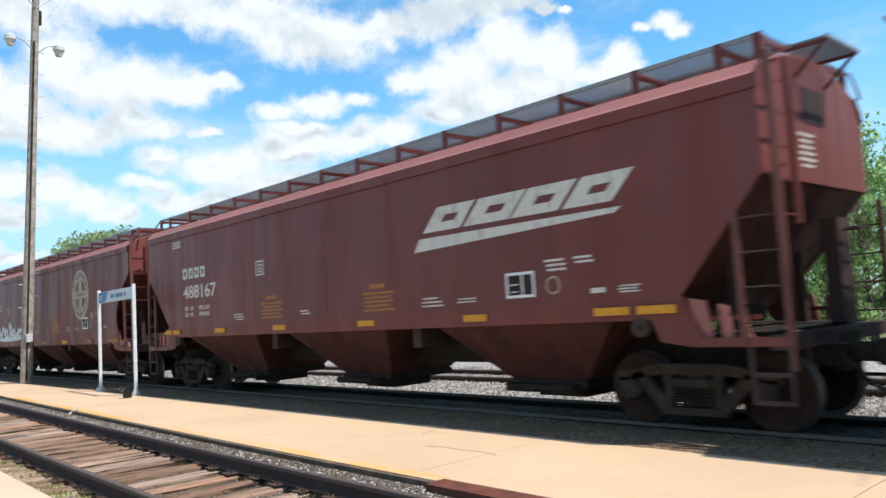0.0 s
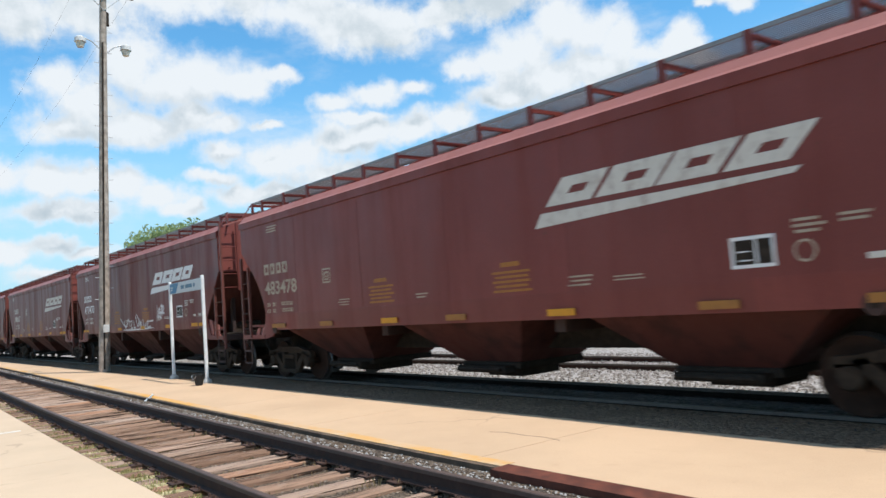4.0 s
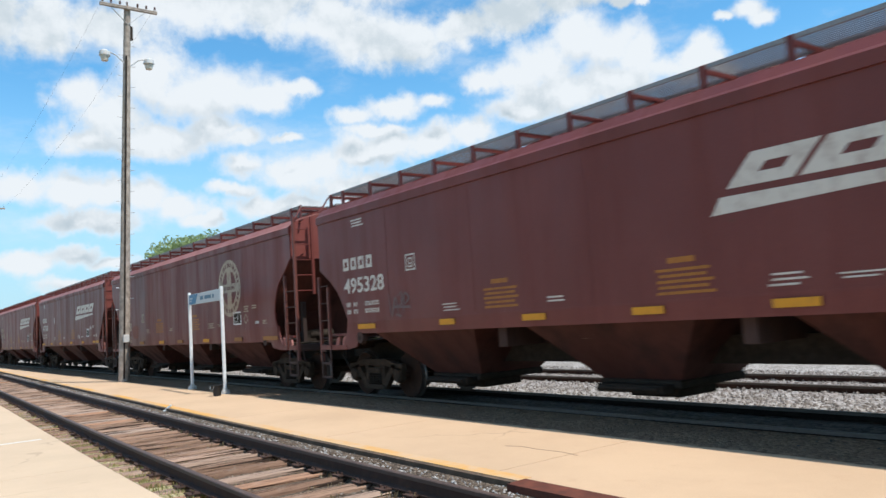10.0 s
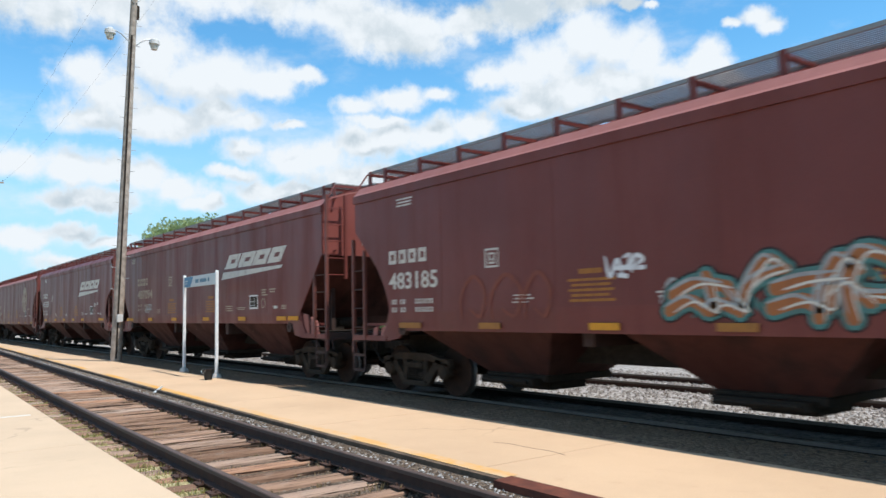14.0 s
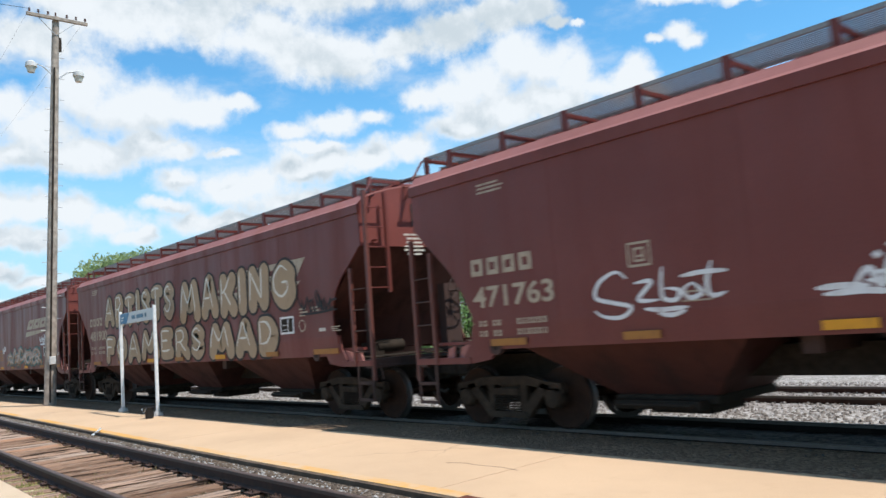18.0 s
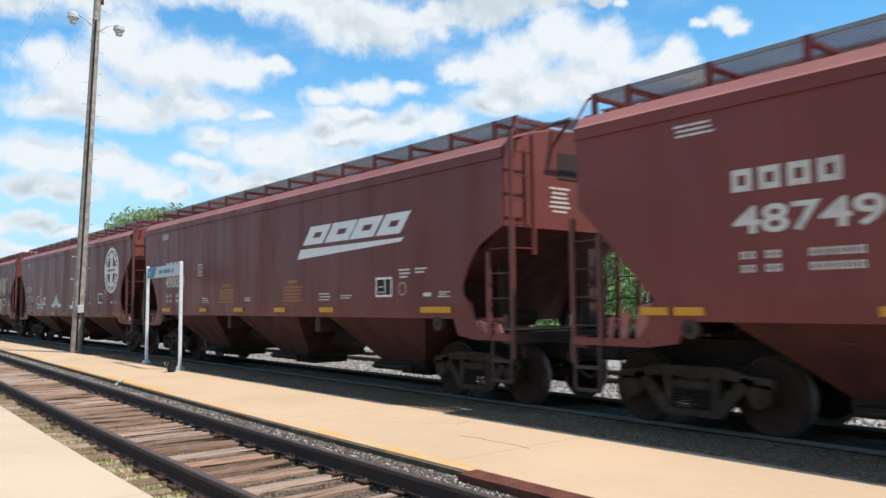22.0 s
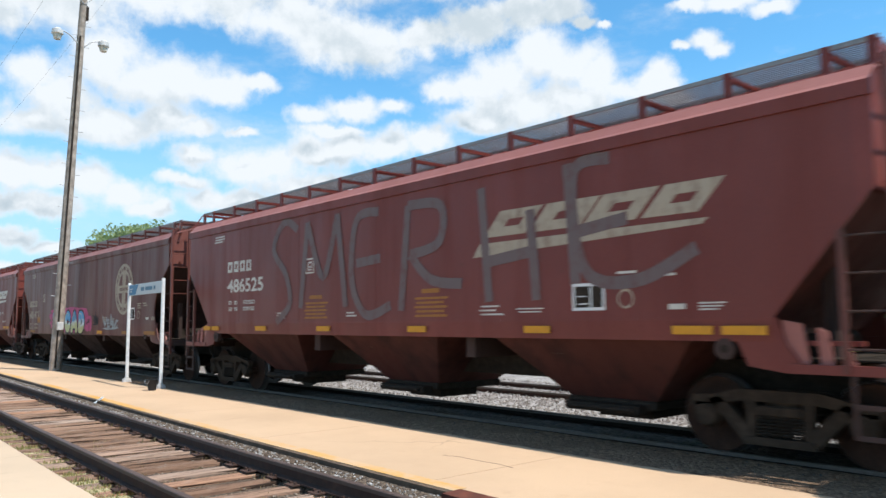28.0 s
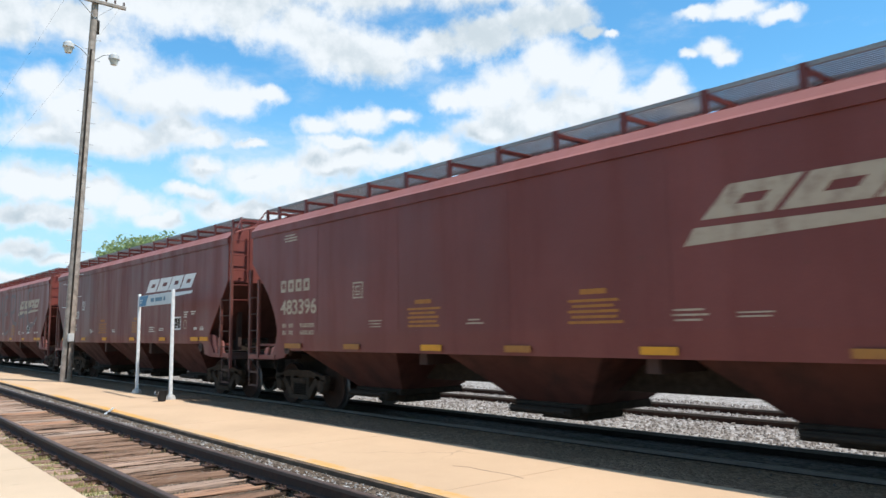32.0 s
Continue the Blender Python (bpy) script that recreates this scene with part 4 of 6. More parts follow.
def glyphs(words, bold):
    """The outline of some letters in the built-in font, as points and faces, one unit high."""
    data = bpy.data.curves.new("letters", "FONT")
    data.body, data.size, data.offset, data.resolution_u = words, 1.42, bold, 4
    ob = new("letters", data)
    bpy.context.view_layer.update()
    me = bpy.data.meshes.new_from_object(ob.evaluated_get(bpy.context.evaluated_depsgraph_get()))
    pts, faces = [tuple(v.co) for v in me.vertices], [tuple(f.vertices) for f in me.polygons]
    bpy.data.objects.remove(ob)
    bpy.data.curves.remove(data)
    bpy.data.meshes.remove(me)
    return pts, faces


ROAD_NUMBERS = "488167 477470 483478 477508 480018 495328 487094 483185 481900 471763 498058 487491 481411 486525 497120 483396".split()
GLYPHS = {(w, .03): glyphs(w, .03) for w in ROAD_NUMBERS}


def text_outline(bm, words, x, z, height, width, bold, lift=0.0):
    """Letters flat on the near side, from x with their foot at z."""
    pts, faces = GLYPHS[words, bold]
    left, right = min(p[0] for p in pts), max(p[0] for p in pts)
    k = width / (right - left)
    v = [bm.verts.new((x + (p[0] - left) * k, FACE - lift, z + p[1] * height)) for p in pts]
    for f in faces:
        bm.faces.new([v[i] for i in f])


def lines(bm, x0, x1, z0, z1, n, rng, fill=0.45, ragged=0.3):
    """Unreadable small print: n bars between z0 and z1."""
    step = (z1 - z0) / n
    for k in range(n):
        a, b = x0 + rng.random() * ragged * (x1 - x0) * .5, x1 - rng.random() * ragged * (x1 - x0)
        z = z0 + k * step
        flat(bm, [(a, z), (b, z), (b, z + step * fill), (a, z + step * fill)], FACE)


def frame_box(bm, x0, x1, z0, z1, w):
    for q in ((x0, x1, z0, z0 + w), (x0, x1, z1 - w, z1), (x0, x0 + w, z0 + w, z1 - w), (x1 - w, x1, z0 + w, z1 - w)):
        flat(bm, [(q[0], q[2]), (q[1], q[2]), (q[1], q[3]), (q[0], q[3])], FACE)


def railway_logo(car, mat, x):
    """Four slanted blocks over a tapering bar; x: the bar's left tip."""
    lean, z, h = .36, 2.87, .375
    for a, w in ((.24, .84), (1.16, .92), (2.12, .84), (3.04, .78)):
        bm = bmesh.new()
        # a slanted block with a small slot in it
        u = lambda f, v: (x + a + w * f + lean * v, z + h * v)
        for f0, f1, v0, v1 in ((0, 1, 0, .36), (0, 1, .64, 1), (0, .36, .36, .64), (.72, 1, .36, .64)):
            flat(bm, [u(f0, v0), u(f1, v0), u(f1, v1), u(f0, v1)], FACE)
        part("logo_block", bm, mat, car, "slanted pale block of the logo")
    bm = bmesh.new()
    flat(bm, [(x, 2.58), (x + 3.86, 2.72), (x + 3.95, 2.79), (x + .14, 2.785)], FACE)
    part("logo_bar", bm, mat, car, "tapering pale bar under the logo")


def round_emblem(car, mat, x=4.15, z=2.84, r=.80):
    bm = bmesh.new()

    def ring(r0, r1, n=40):
        for k in range(n):
            a, b = k * math.tau / n, (k + 1) * math.tau / n
            flat(bm, [(x + q * math.cos(c), z + q * math.sin(c)) for q, c in ((r0, a), (r1, a), (r1, b), (r0, b))], FACE)
    ring(.62 * r, r)
    dark = bmesh.new()
    for k in range(34):                               # dark bars round the rim
        if k in (0, 16, 17, 33):
            continue
        a = k * math.tau / 34
        q = [(.74 * r, a), (.88 * r, a), (.88 * r, a + .055 + .05 * (k % 3)), (.74 * r, a + .06 + .05 * (k % 3))]
        flat(dark, [(x + d * math.cos(c), z + d * math.sin(c)) for d, c in q], FACE - .003)
    for k in range(8):
        u = x - .46 * r + k * .12 * r
        flat(dark, [(u, z - .06 * r), (u + .08 * r, z - .06 * r), (u + .08 * r, z + .06 * r), (u, z + .06 * r)], FACE - .003)
    w, e = .19 * r, .63 * r
    flat(bm, [(x - w, z - e), (x + w, z - e), (x + w, z - .15 * r), (x - w, z - .15 * r)], FACE)
    flat(bm, [(x - w, z + .15 * r), (x + w, z + .15 * r), (x + w, z + e), (x - w, z + e)], FACE)
    flat(bm, [(x - .63 * r, z - .15 * r), (x + .63 * r, z - .15 * r), (x + .63 * r, z + .15 * r), (x - .63 * r, z + .15 * r)], FACE - .0015)
    emblem = part("round_emblem", bm, mat, car, "pale round emblem with a cross")
    tagged(part("emblem_bars", dark, DARK, emblem, "dark bars round the rim"), kind="stuff")


def stencils(car, number, mat, seed, x, z, p, notices, sq):
    """What every car carries: road number, weights, yellow notices, the dark inspection panel."""
    rng = random.Random(seed)
    bm = bmesh.new()
    for k in range(4):                                # road's initials as blocks
        a = x + k * .32
        frame_box(bm, a, a + .24, z + .47, z + .725, .07)
    part("reporting_mark", bm, mat, car, "pale block lettering")
    if number:
        bm = bmesh.new()
        text_outline(bm, number, x, z, .30, NUMBER_WIDE.get(seed - 100, 1.62), .03)
        part("road_number", bm, mat, car, "pale road number")
    bm = bmesh.new()
    for b in (z - .44, z - .29):                      # weights, too small to read
        for k in list(range(5)) + list(range(8, 14)):
            if k != 2:
                u = x + .08 + k * .095
                frame_box(bm, u, u + .066, b, b + .085, .022)
    lines(bm, -6.78, -6.2, 3.58, 3.76, 3, rng, .5, .2)
    lines(bm, -3.62, -3.1, 1.70, 1.86, 3, rng, .4)
    lines(bm, -.95, -.55, 1.72, 1.83, 2, rng, .45)
    lines(bm, 2.65, 3.2, 1.70, 1.88, 3, rng, .4)
    lines(bm, 3.45, 4.05, 1.73, 1.82, 2, rng, .4)
    lines(bm, p + .72, p + 1.1, 2.07, 2.26, 3, rng, .5)
    lines(bm, p + 1.2, p + 1.6, 2.14, 2.26, 2, rng, .5)
    lines(bm, p + 1.85, p + 2.2, 1.72, 1.83, 3, rng, .5)
    frame_box(bm, sq[0], sq[0] + .33, sq[1], sq[1] + .31, .03)
    frame_box(bm, sq[0] + .09, sq[0] + .24, sq[1] + .06, sq[1] + .24, .028)
    lines(bm, sq[0] + .13, sq[0] + .21, sq[1] + .12, sq[1] + .17, 1, rng, .5)
    tagged(part("stencil_lettering", bm, FADED if mat is FADED else WHITE, car, "small pale stencilled lines"), kind="stuff")
    bm = bmesh.new()
    flat(bm, [(p + 1.46, 1.735), (p + 1.68, 1.735), (p + 1.68, 1.80), (p + 1.46, 1.80)], FACE)
    part("white_plate", bm, WHITE, car)
    for a in (-2.45, 1.10) if notices else ():
        bm = bmesh.new()
        lines(bm, a + .2, a + .68, 2.08, 2.16, 1, rng, .9, .1)
        for k in range(5):
            m = .09 * (k % 2)
            lines(bm, a + m * .5, a + .9 - m, 1.69 + k * .072, 1.69 + k * .072 + .06, 1, rng, .62, .08)
        tagged(part("yellow_notice", bm, YELLOW, car, "worn yellow notice lines"), kind="stuff")
    bm = bmesh.new()
    flat(bm, [(p, 1.74), (p + .53, 1.74), (p + .53, 2.10), (p, 2.10)], FACE + .0015)
    panel = part("inspection_panel", bm, BLACKISH, car, "dark panel in a white frame")
    bm = bmesh.new()
    frame_box(bm, p, p + .53, 1.74, 2.10, .04)
    flat(bm, [(p + .29, 1.78), (p + .32, 1.78), (p + .32, 2.06), (p + .29, 2.06)], FACE)
    lines(bm, p + .07, p + .27, 1.82, 2.02, 2, rng, .15)
    part("panel_frame", bm, BRIGHT, panel)
    bm = bmesh.new()
    for k in range(12):
        a, b = k * math.tau / 12, (k + 1) * math.tau / 12
        flat(bm, [(p + .85 + q * math.cos(c), 1.88 + q * math.sin(c)) for q, c in ((.10, a), (.125, a), (.125, b), (.10, b))], FACE)
    part("round_mark", bm, FADED, car)
    # lines on the hopper bays
    bm = bmesh.new()
    for c in (-4.45, 0.0, 4.45):
        for k, w in enumerate((.7, .45, .2)):
            h = 1.27 - k * .06
            yy = -1.53 + .81 * (1.42 - h) / .92 - .014
            flat(bm, [(c - .6, h), (c - .6 + w, h), (c - .6 + w, h + .018), (c - .6, h + .018)], yy)
    tagged(part("bay_lettering", bm, FADED, car), kind="stuff")


# number, cut of the ends, coat, badge, badge paint, lettering paint
TRAIN = [
    (-7, "", "straight", "red", "blocks", WHITE, WHITE), (-6, "", "round", "dark", "emblem", FADED, FADED), (-5, "", "straight", "brown", "blocks", WHITE, WHITE),
    (-4, "", "straight", "red", "blocks", WHITE, WHITE), (-3, "", "round", "brown", "blocks", FADED, WHITE), (-2, "", "straight", "red", "blocks", WHITE, WHITE),
    (-1, "", "round", "brown", "emblem", FADED, FADED), (0, "488167", "straight", "brown", "blocks", WHITE, WHITE), (1, "477470", "straight", "brown", "blocks", BRIGHT, BRIGHT),
    (2, "483478", "round", "red", "blocks", WHITE, FADED), (3, "477508", "straight", "brown", "blocks", WHITE, WHITE), (4, "480018", "round", "brown", "emblem", FADED, FADED),
    (5, "495328", "flat_round", "brown", "blocks", WHITE, WHITE), (6, "487094", "straight", "brown", "blocks", WHITE, FADED), (7, "483185", "round", "brown", "blocks", FADED, WHITE),
    (8, "481900", "round", "brown", "blocks", FADED, FADED), (9, "471763", "round", "brown", "emblem", BRIGHT, FADED), (10, "498058", "low_round", "brown", "blocks", BRIGHT, WHITE),
    (11, "487491", "straight", "red", "blocks", WHITE, WHITE), (12, "481411", "round", "dark", "emblem", FADED, FADED), (13, "486525", "straight", "red", "blocks", FADED, WHITE),
    (14, "497120", "straight", "brown", "blocks", BRIGHT, WHITE), (15, "483396", "round", "brown", "blocks", FADED, FADED), (16, "", "round", "brown", "blocks", WHITE, WHITE)]
NUMBER_WIDE = {6: 1.80, 11: 1.8, 15: 1.48, 0: 1.75, 13: 1.78, 14: 1.62, 10: 1.5, 4: 1.42, 7: 1.52, 9: 1.55, 12: 1.48}
SQUARE_AT = {-7: (-2.5, 2.6), -5: (-2.5, 2.6), -4: (-2.5, 2.6), -2: (-2.5, 2.6), 0: (-2.60, 2.60), 1: (-3.51, 2.55), 2: (-4.2, 2.2), 3: (-3.56, 2.58), 4: (-4.14, 2.09), 5: (-4.74, 2.50), 6: (-2.34, 2.58), 7: (-4.23, 2.28),
             9: (-4.25, 2.18), 10: (-3.91, 2.42), 11: (-2.36, 2.60), 13: (-2.42, 2.60), 14: (-4.64, 2.55), 15: (-4.11, 2.25)}
LOGO_AT = {0: 2.55, 1: 2.18, 2: 2.12, 3: 2.13, 5: 2.03, 6: 2.35, 7: 2.45, 10: 1.75, 11: 2.40, 13: 2.56, 14: 2.10, 15: 2.90}
NUMBER_AT = {0: (-6.19, 2.30), 1: (-7.06, 2.22), 2: (-7.0, 2.1), 3: (-7.08, 2.25), 4: (-6.9, 1.82), 5: (-7.17, 2.22), 6: (-5.92, 2.24), 7: (-7.03, 2.03), 8: (-7.03, 2.08), 9: (-7.0, 1.88),
             10: (-6.4, 2.16), 11: (-6.03, 2.36), 12: (-7.0, 1.88), 13: (-6.01, 2.34), 14: (-6.68, 2.24), 15: (-6.9, 2.02)}
EMBLEM_AT = {9: (6.25, 2.89), 12: (4.72, 2.70), 4: (4.43, 2.78)}
PANEL_AT = {0: 4.50, 1: 4.70, 2: 5.16, 3: 4.68, 4: 4.65, 5: 4.49, 6: 4.33, 7: 5.2, 8: 5.34, 9: 4.76, 10: 4.79, 11: 4.28, 12: 5.2, 13: 4.49, 14: 4.71, 15: 5.5}
COATS = {"red": RED, "brown": BROWN, "dark": DARK}
TINT = {"red": "oxide-red", "brown": "brown", "dark": "dark-brown"}


def build_car(cut, coat):
    car = empty("hopper_car")
    build_body(car, cut, COATS[coat])
    build_walks(car, COATS[coat])
    build_ends(car, cut, COATS[coat])
    build_trucks(car)
    build_reflectors(car, cut)
    return car


def front(t):
    """Where the leading end of car 0 stands at t seconds, for the build."""
    for (a, x), (b, y) in zip(RUN, RUN[1:]):
        if t <= b:
            return x + (y - x) * (t - a) / (b - a)


# middle of each car behind the leading end of car 0, and its length over the roof
CAR_AT = {0: (8.30, 16.59), 1: (26.07, 16.11), 2: (44.11, 16.82), 3: (62.00, 16.05), 4: (79.98, 17.02), 5: (97.96, 16.0), 6: (115.71, 16.63), 7: (133.87, 16.80),
          8: (152.29, 17.02), 9: (170.87, 17.02), 10: (188.85, 16.07), 11: (206.67, 16.66), 12: (224.96, 16.90), 13: (243.21, 16.64), 14: (261.15, 16.12), 15: (278.94, 16.80), 16: (297.1, 16.9)}


def car_pose(k, x):
    return pose(x + CAR_AT.get(k, (PITCH * k + 8.28, 0))[0], LINE_Y, 0)


def build_train():
    first, cars = {}, {}
    for k, number, cut, coat, badge, ink, letters in TRAIN:
        if (cut, coat) not in first:
            first[cut, coat] = cars[k] = build_car(cut, coat)
    for k, number, cut, coat, badge, ink, letters in TRAIN:
        if k not in cars:
            cars[k] = copy_thing(first[cut, coat], car_pose(k, RUN[0][1]))
    for k, number, cut, coat, badge, ink, letters in TRAIN:
        car = cars[k]
        car.matrix_basis = car_pose(k, RUN[0][1])
        car.scale = (CAR_AT.get(k, (0, 2 * HALF))[1] / (2 * HALF), 1, 1)
        stencils(car, number, letters, 100 + k, *NUMBER_AT.get(k, (-7.05, 2.22)), PANEL_AT.get(k, 4.30), k not in (8, 12, 9), SQUARE_AT.get(k, (-4.9, 2.53)))
        if badge == "blocks":
            railway_logo(car, ink, LOGO_AT.get(k, 2.25))
        else:
            round_emblem(car, ink, *EMBLEM_AT.get(k, (4.15, 2.84)))
        what = "slanted pale logo" if badge == "blocks" else "pale round emblem"
        tagged(car, f"{TINT[coat]} covered hopper car with {what} on the main track", "freight car", "cars of the train")
    return cars


CARS = build_train()


# ---------------------------------------------------------------- graffiti
def blended_spray(name, top, foot, mid, level):
    """Two sprayed colours that meet in pale bands."""
    def build(n, s, p):
        z = n.add("ShaderNodeSeparateXYZ", {0: p}).outputs[2]
        wave = n.noise(n.vmath("MULTIPLY", p, (1.6, 1.0, 5.0)), 1.0, 3.0)
        h = n.math("ADD", n.math("SUBTRACT", z, level), n.math("MULTIPLY", n.math("SUBTRACT", wave, 0.5), 0.7))
        c = n.mix(n.span(h, -0.10, -0.02), foot, mid)
        n.link(n.mix(n.span(h, 0.02, 0.12), c, top), s.inputs["Base Color"])
    return material(name, build, Roughness=0.6, Specular_IOR_Level=0.3)


SPRAY = {
    "cream": worn_marking("tan_spray_paint", (0.37, 0.255, 0.155), (0.28, 0.19, 0.115), 0.8),
    "pale": worn_marking("pale_spray_paint", (0.66, 0.62, 0.54), (0.50, 0.42, 0.32), 0.5),
    "black": worn_marking("black_spray_paint", (0.022, 0.018, 0.018), (0.05, 0.025, 0.022), 0.4),
    "white": worn_marking("white_spray_paint", (0.70, 0.70, 0.70), (0.35, 0.26, 0.24), 0.6),
    "pink": worn_marking("pink_spray_paint", (0.55, 0.085, 0.20), (0.22, 0.045, 0.075), 0.9),
    "blue": worn_marking("light_blue_spray_paint", (0.12, 0.34, 0.58), (0.55, 0.62, 0.62), 0.9),
    "lemon": worn_marking("pale_yellow_spray_paint", (0.66, 0.62, 0.30), (0.72, 0.71, 0.62), 0.8),
    "grey": worn_marking("faded_grey_spray_paint", (0.155, 0.112, 0.108), (0.14, 0.055, 0.047), 1.0),
    "teal": worn_marking("teal_spray_paint", (0.075, 0.20, 0.185), (0.10, 0.10, 0.09), 0.7),
    "rust": worn_marking("orange_spray_paint", (0.36, 0.13, 0.045), (0.20, 0.075, 0.04), 0.7),
    "silver": worn_marking("silver_spray_paint", (0.36, 0.37, 0.36), (0.20, 0.14, 0.13), 0.7),
    "sky_lemon": blended_spray("blue_over_yellow_spray_paint", (0.13, 0.36, 0.60), (0.66, 0.62, 0.30), (0.74, 0.75, 0.72), 1.68),
    "dull": worn_marking("dull_orange_spray_paint", (0.21, 0.058, 0.036), (0.135, 0.042, 0.033), 0.8)}


def stroke(bm, pts, w, layer, taper=True, n=5):
    """A painted line along a smooth curve through the points (x, z)."""
    p = [Vector((x, z)) for x, z in pts]
    path = []
    for k in range(len(p) - 1):
        a, b, c, d = p[max(k - 1, 0)], p[k], p[k + 1], p[min(k + 2, len(p) - 1)]
        for j in range(n):
            t = j / n
            path.append(.5 * ((2 * b) + (c - a) * t + (2 * a - 5 * b + 4 * c - d) * t * t + (3 * b - a - 3 * c + d) * t ** 3))
    path.append(p[-1])
    left, right = [], []
    for k, q in enumerate(path):
        d = path[min(k + 1, len(path) - 1)] - path[max(k - 1, 0)]
        d = d.normalized() if d.length > 1e-6 else Vector((1, 0))
        h = w * .5 * (min(1.0, .35 + 3.0 * min(k, len(path) - 1 - k) / len(path)) if taper else 1.0)
        side = Vector((-d.y, d.x)) * h
        y = FACE - .0012 * layer
        left.append(bm.verts.new((q.x + side.x, y, q.y + side.y)))
        right.append(bm.verts.new((q.x - side.x, y, q.y - side.y)))
    for k in range(len(path) - 1):
        bm.faces.new((left[k], right[k], right[k + 1], left[k + 1]))


# skeletons of fat letters: strokes through points of a unit box
BONES = {
    "A": [[(.02, .0), (.30, .62), (.5, .98), (.70, .62), (.98, .0)], [(.25, .33), (.75, .33)]],
    "R": [[(.08, .0), (.10, .5), (.08, .95)], [(.08, .95), (.62, .98), (.80, .72), (.55, .48), (.15, .46)], [(.45, .46), (.72, .22), (.98, .02)]],
    "T": [[(.0, .88), (.5, .96), (1., .90)], [(.5, .92), (.52, .5), (.48, .0)]],
    "I": [[(.5, .98), (.54, .5), (.5, .02)]],
    "S": [[(.92, .80), (.55, .98), (.14, .78), (.45, .53), (.88, .30), (.52, .02), (.06, .18)]],
    "M": [[(.04, .0), (.10, .5), (.20, .96)], [(.20, .96), (.36, .55), (.5, .34), (.64, .55), (.80, .96)], [(.80, .96), (.90, .5), (.98, .0)]],
    "K": [[(.10, .0), (.14, .5), (.12, .97)], [(.92, .97), (.55, .62), (.16, .44)], [(.38, .52), (.68, .26), (1., .0)]],
    "N": [[(.06, .0), (.12, .5), (.12, .97)], [(.12, .97), (.5, .48), (.86, .03)], [(.86, .03), (.90, .5), (.92, .98)]],
    "G": [[(.92, .80), (.55, .98), (.12, .66), (.16, .24), (.55, .02), (.90, .22), (.90, .46)], [(.90, .46), (.58, .46)]],
    "F": [[(.12, .0), (.14, .5), (.12, .95)], [(.12, .95), (.5, .97), (.95, .92)], [(.14, .52), (.45, .52), (.76, .50)]],
    "O": [[(.5, .97), (.14, .72), (.14, .26), (.5, .03), (.86, .26), (.86, .72), (.5, .97)]],
    "E": [[(.92, .92), (.5, .96), (.12, .94)], [(.12, .94), (.14, .5), (.12, .04)], [(.12, .04), (.5, .02), (.94, .07)], [(.14, .50), (.45, .51), (.76, .50)]],
    "D": [[(.12, .03), (.14, .5), (.12, .96)], [(.12, .96), (.62, .92), (.92, .52), (.62, .08), (.12, .03)]],
    "C": [[(.92, .78), (.55, .98), (.14, .70), (.14, .28), (.55, .02), (.92, .22)]]}
WIDE = {"I": .50, "M": 1.40, " ": .35, "N": 1.1, "G": 1.15, "A": 1.05, "S": .90, "T": .95}


def fat_strokes(bm, strokes, width, layer, dx=0.0, dz=0.0, ends=True):
    for j, pts in enumerate(strokes):
        pts = [(a + dx, b + dz) for a, b in pts]
        stroke(bm, pts, width, layer + j * .6, not ends, 6)
        for e in (pts[0], pts[-1]) if ends else ():
            y = FACE - .0012 * (layer + j * .6)
            bm.faces.new([bm.verts.new((e[0] + width / 2 * math.cos(k * math.tau / 12), y - .0002, e[1] + width / 2 * math.sin(k * math.tau / 12))) for k in range(12)])


def coated(car, strokes, coats, fat, label):
    """One sprayed letter: coats of (paint, extra width, shift x, shift z, thin) laid one over another."""
    under = None
    for c, (mat, extra, dx, dz, thin) in enumerate(coats):
        bm = bmesh.new()
        fat_strokes(bm, strokes, thin or fat + extra, 3 + 3 * c, dx * fat, dz * fat, not thin)
        ob = part("sprayed_letter" if under is None else "letter_coat", bm, SPRAY[mat], under or car, label if under is None else "")
        under = under or ob


def letters_on(car, words, x, z, h, w, coats, fat, rng, wobble=.05, label=""):
    """A row of fat sprayed letters, each a part."""
    total = sum(WIDE.get(ch, 1.0) for ch in words)
    step, u = w / total, x
    for ch in words:
        q = step * WIDE.get(ch, 1.0)
        if ch != " ":
            base, tall = z + rng.uniform(-wobble, wobble) * h, h * rng.uniform(1 - wobble, 1 + wobble)
            coated(car, [[(u + fat * .5 + (q - fat) * a, base + tall * b) for a, b in bone] for bone in BONES[ch]], coats, fat, label)
        u += q


def tag(car, strokes, x0, x1, z0, z1, mat, w, label):
    """A tag drawn with the can: strokes in a unit box, each a part of its own under the first."""
    first = None
    for k, pts in enumerate(strokes):
        bm = bmesh.new()
        stroke(bm, [(x0 + (x1 - x0) * a, z0 + (z1 - z0) * b) for a, b in pts], w, 3 + .5 * k, len(pts) > 2, 6)
        ob = part("sprayed_tag" if first is None else "tag_stroke", bm, SPRAY[mat], first or car, label if first is None else "")
        first = first or ob


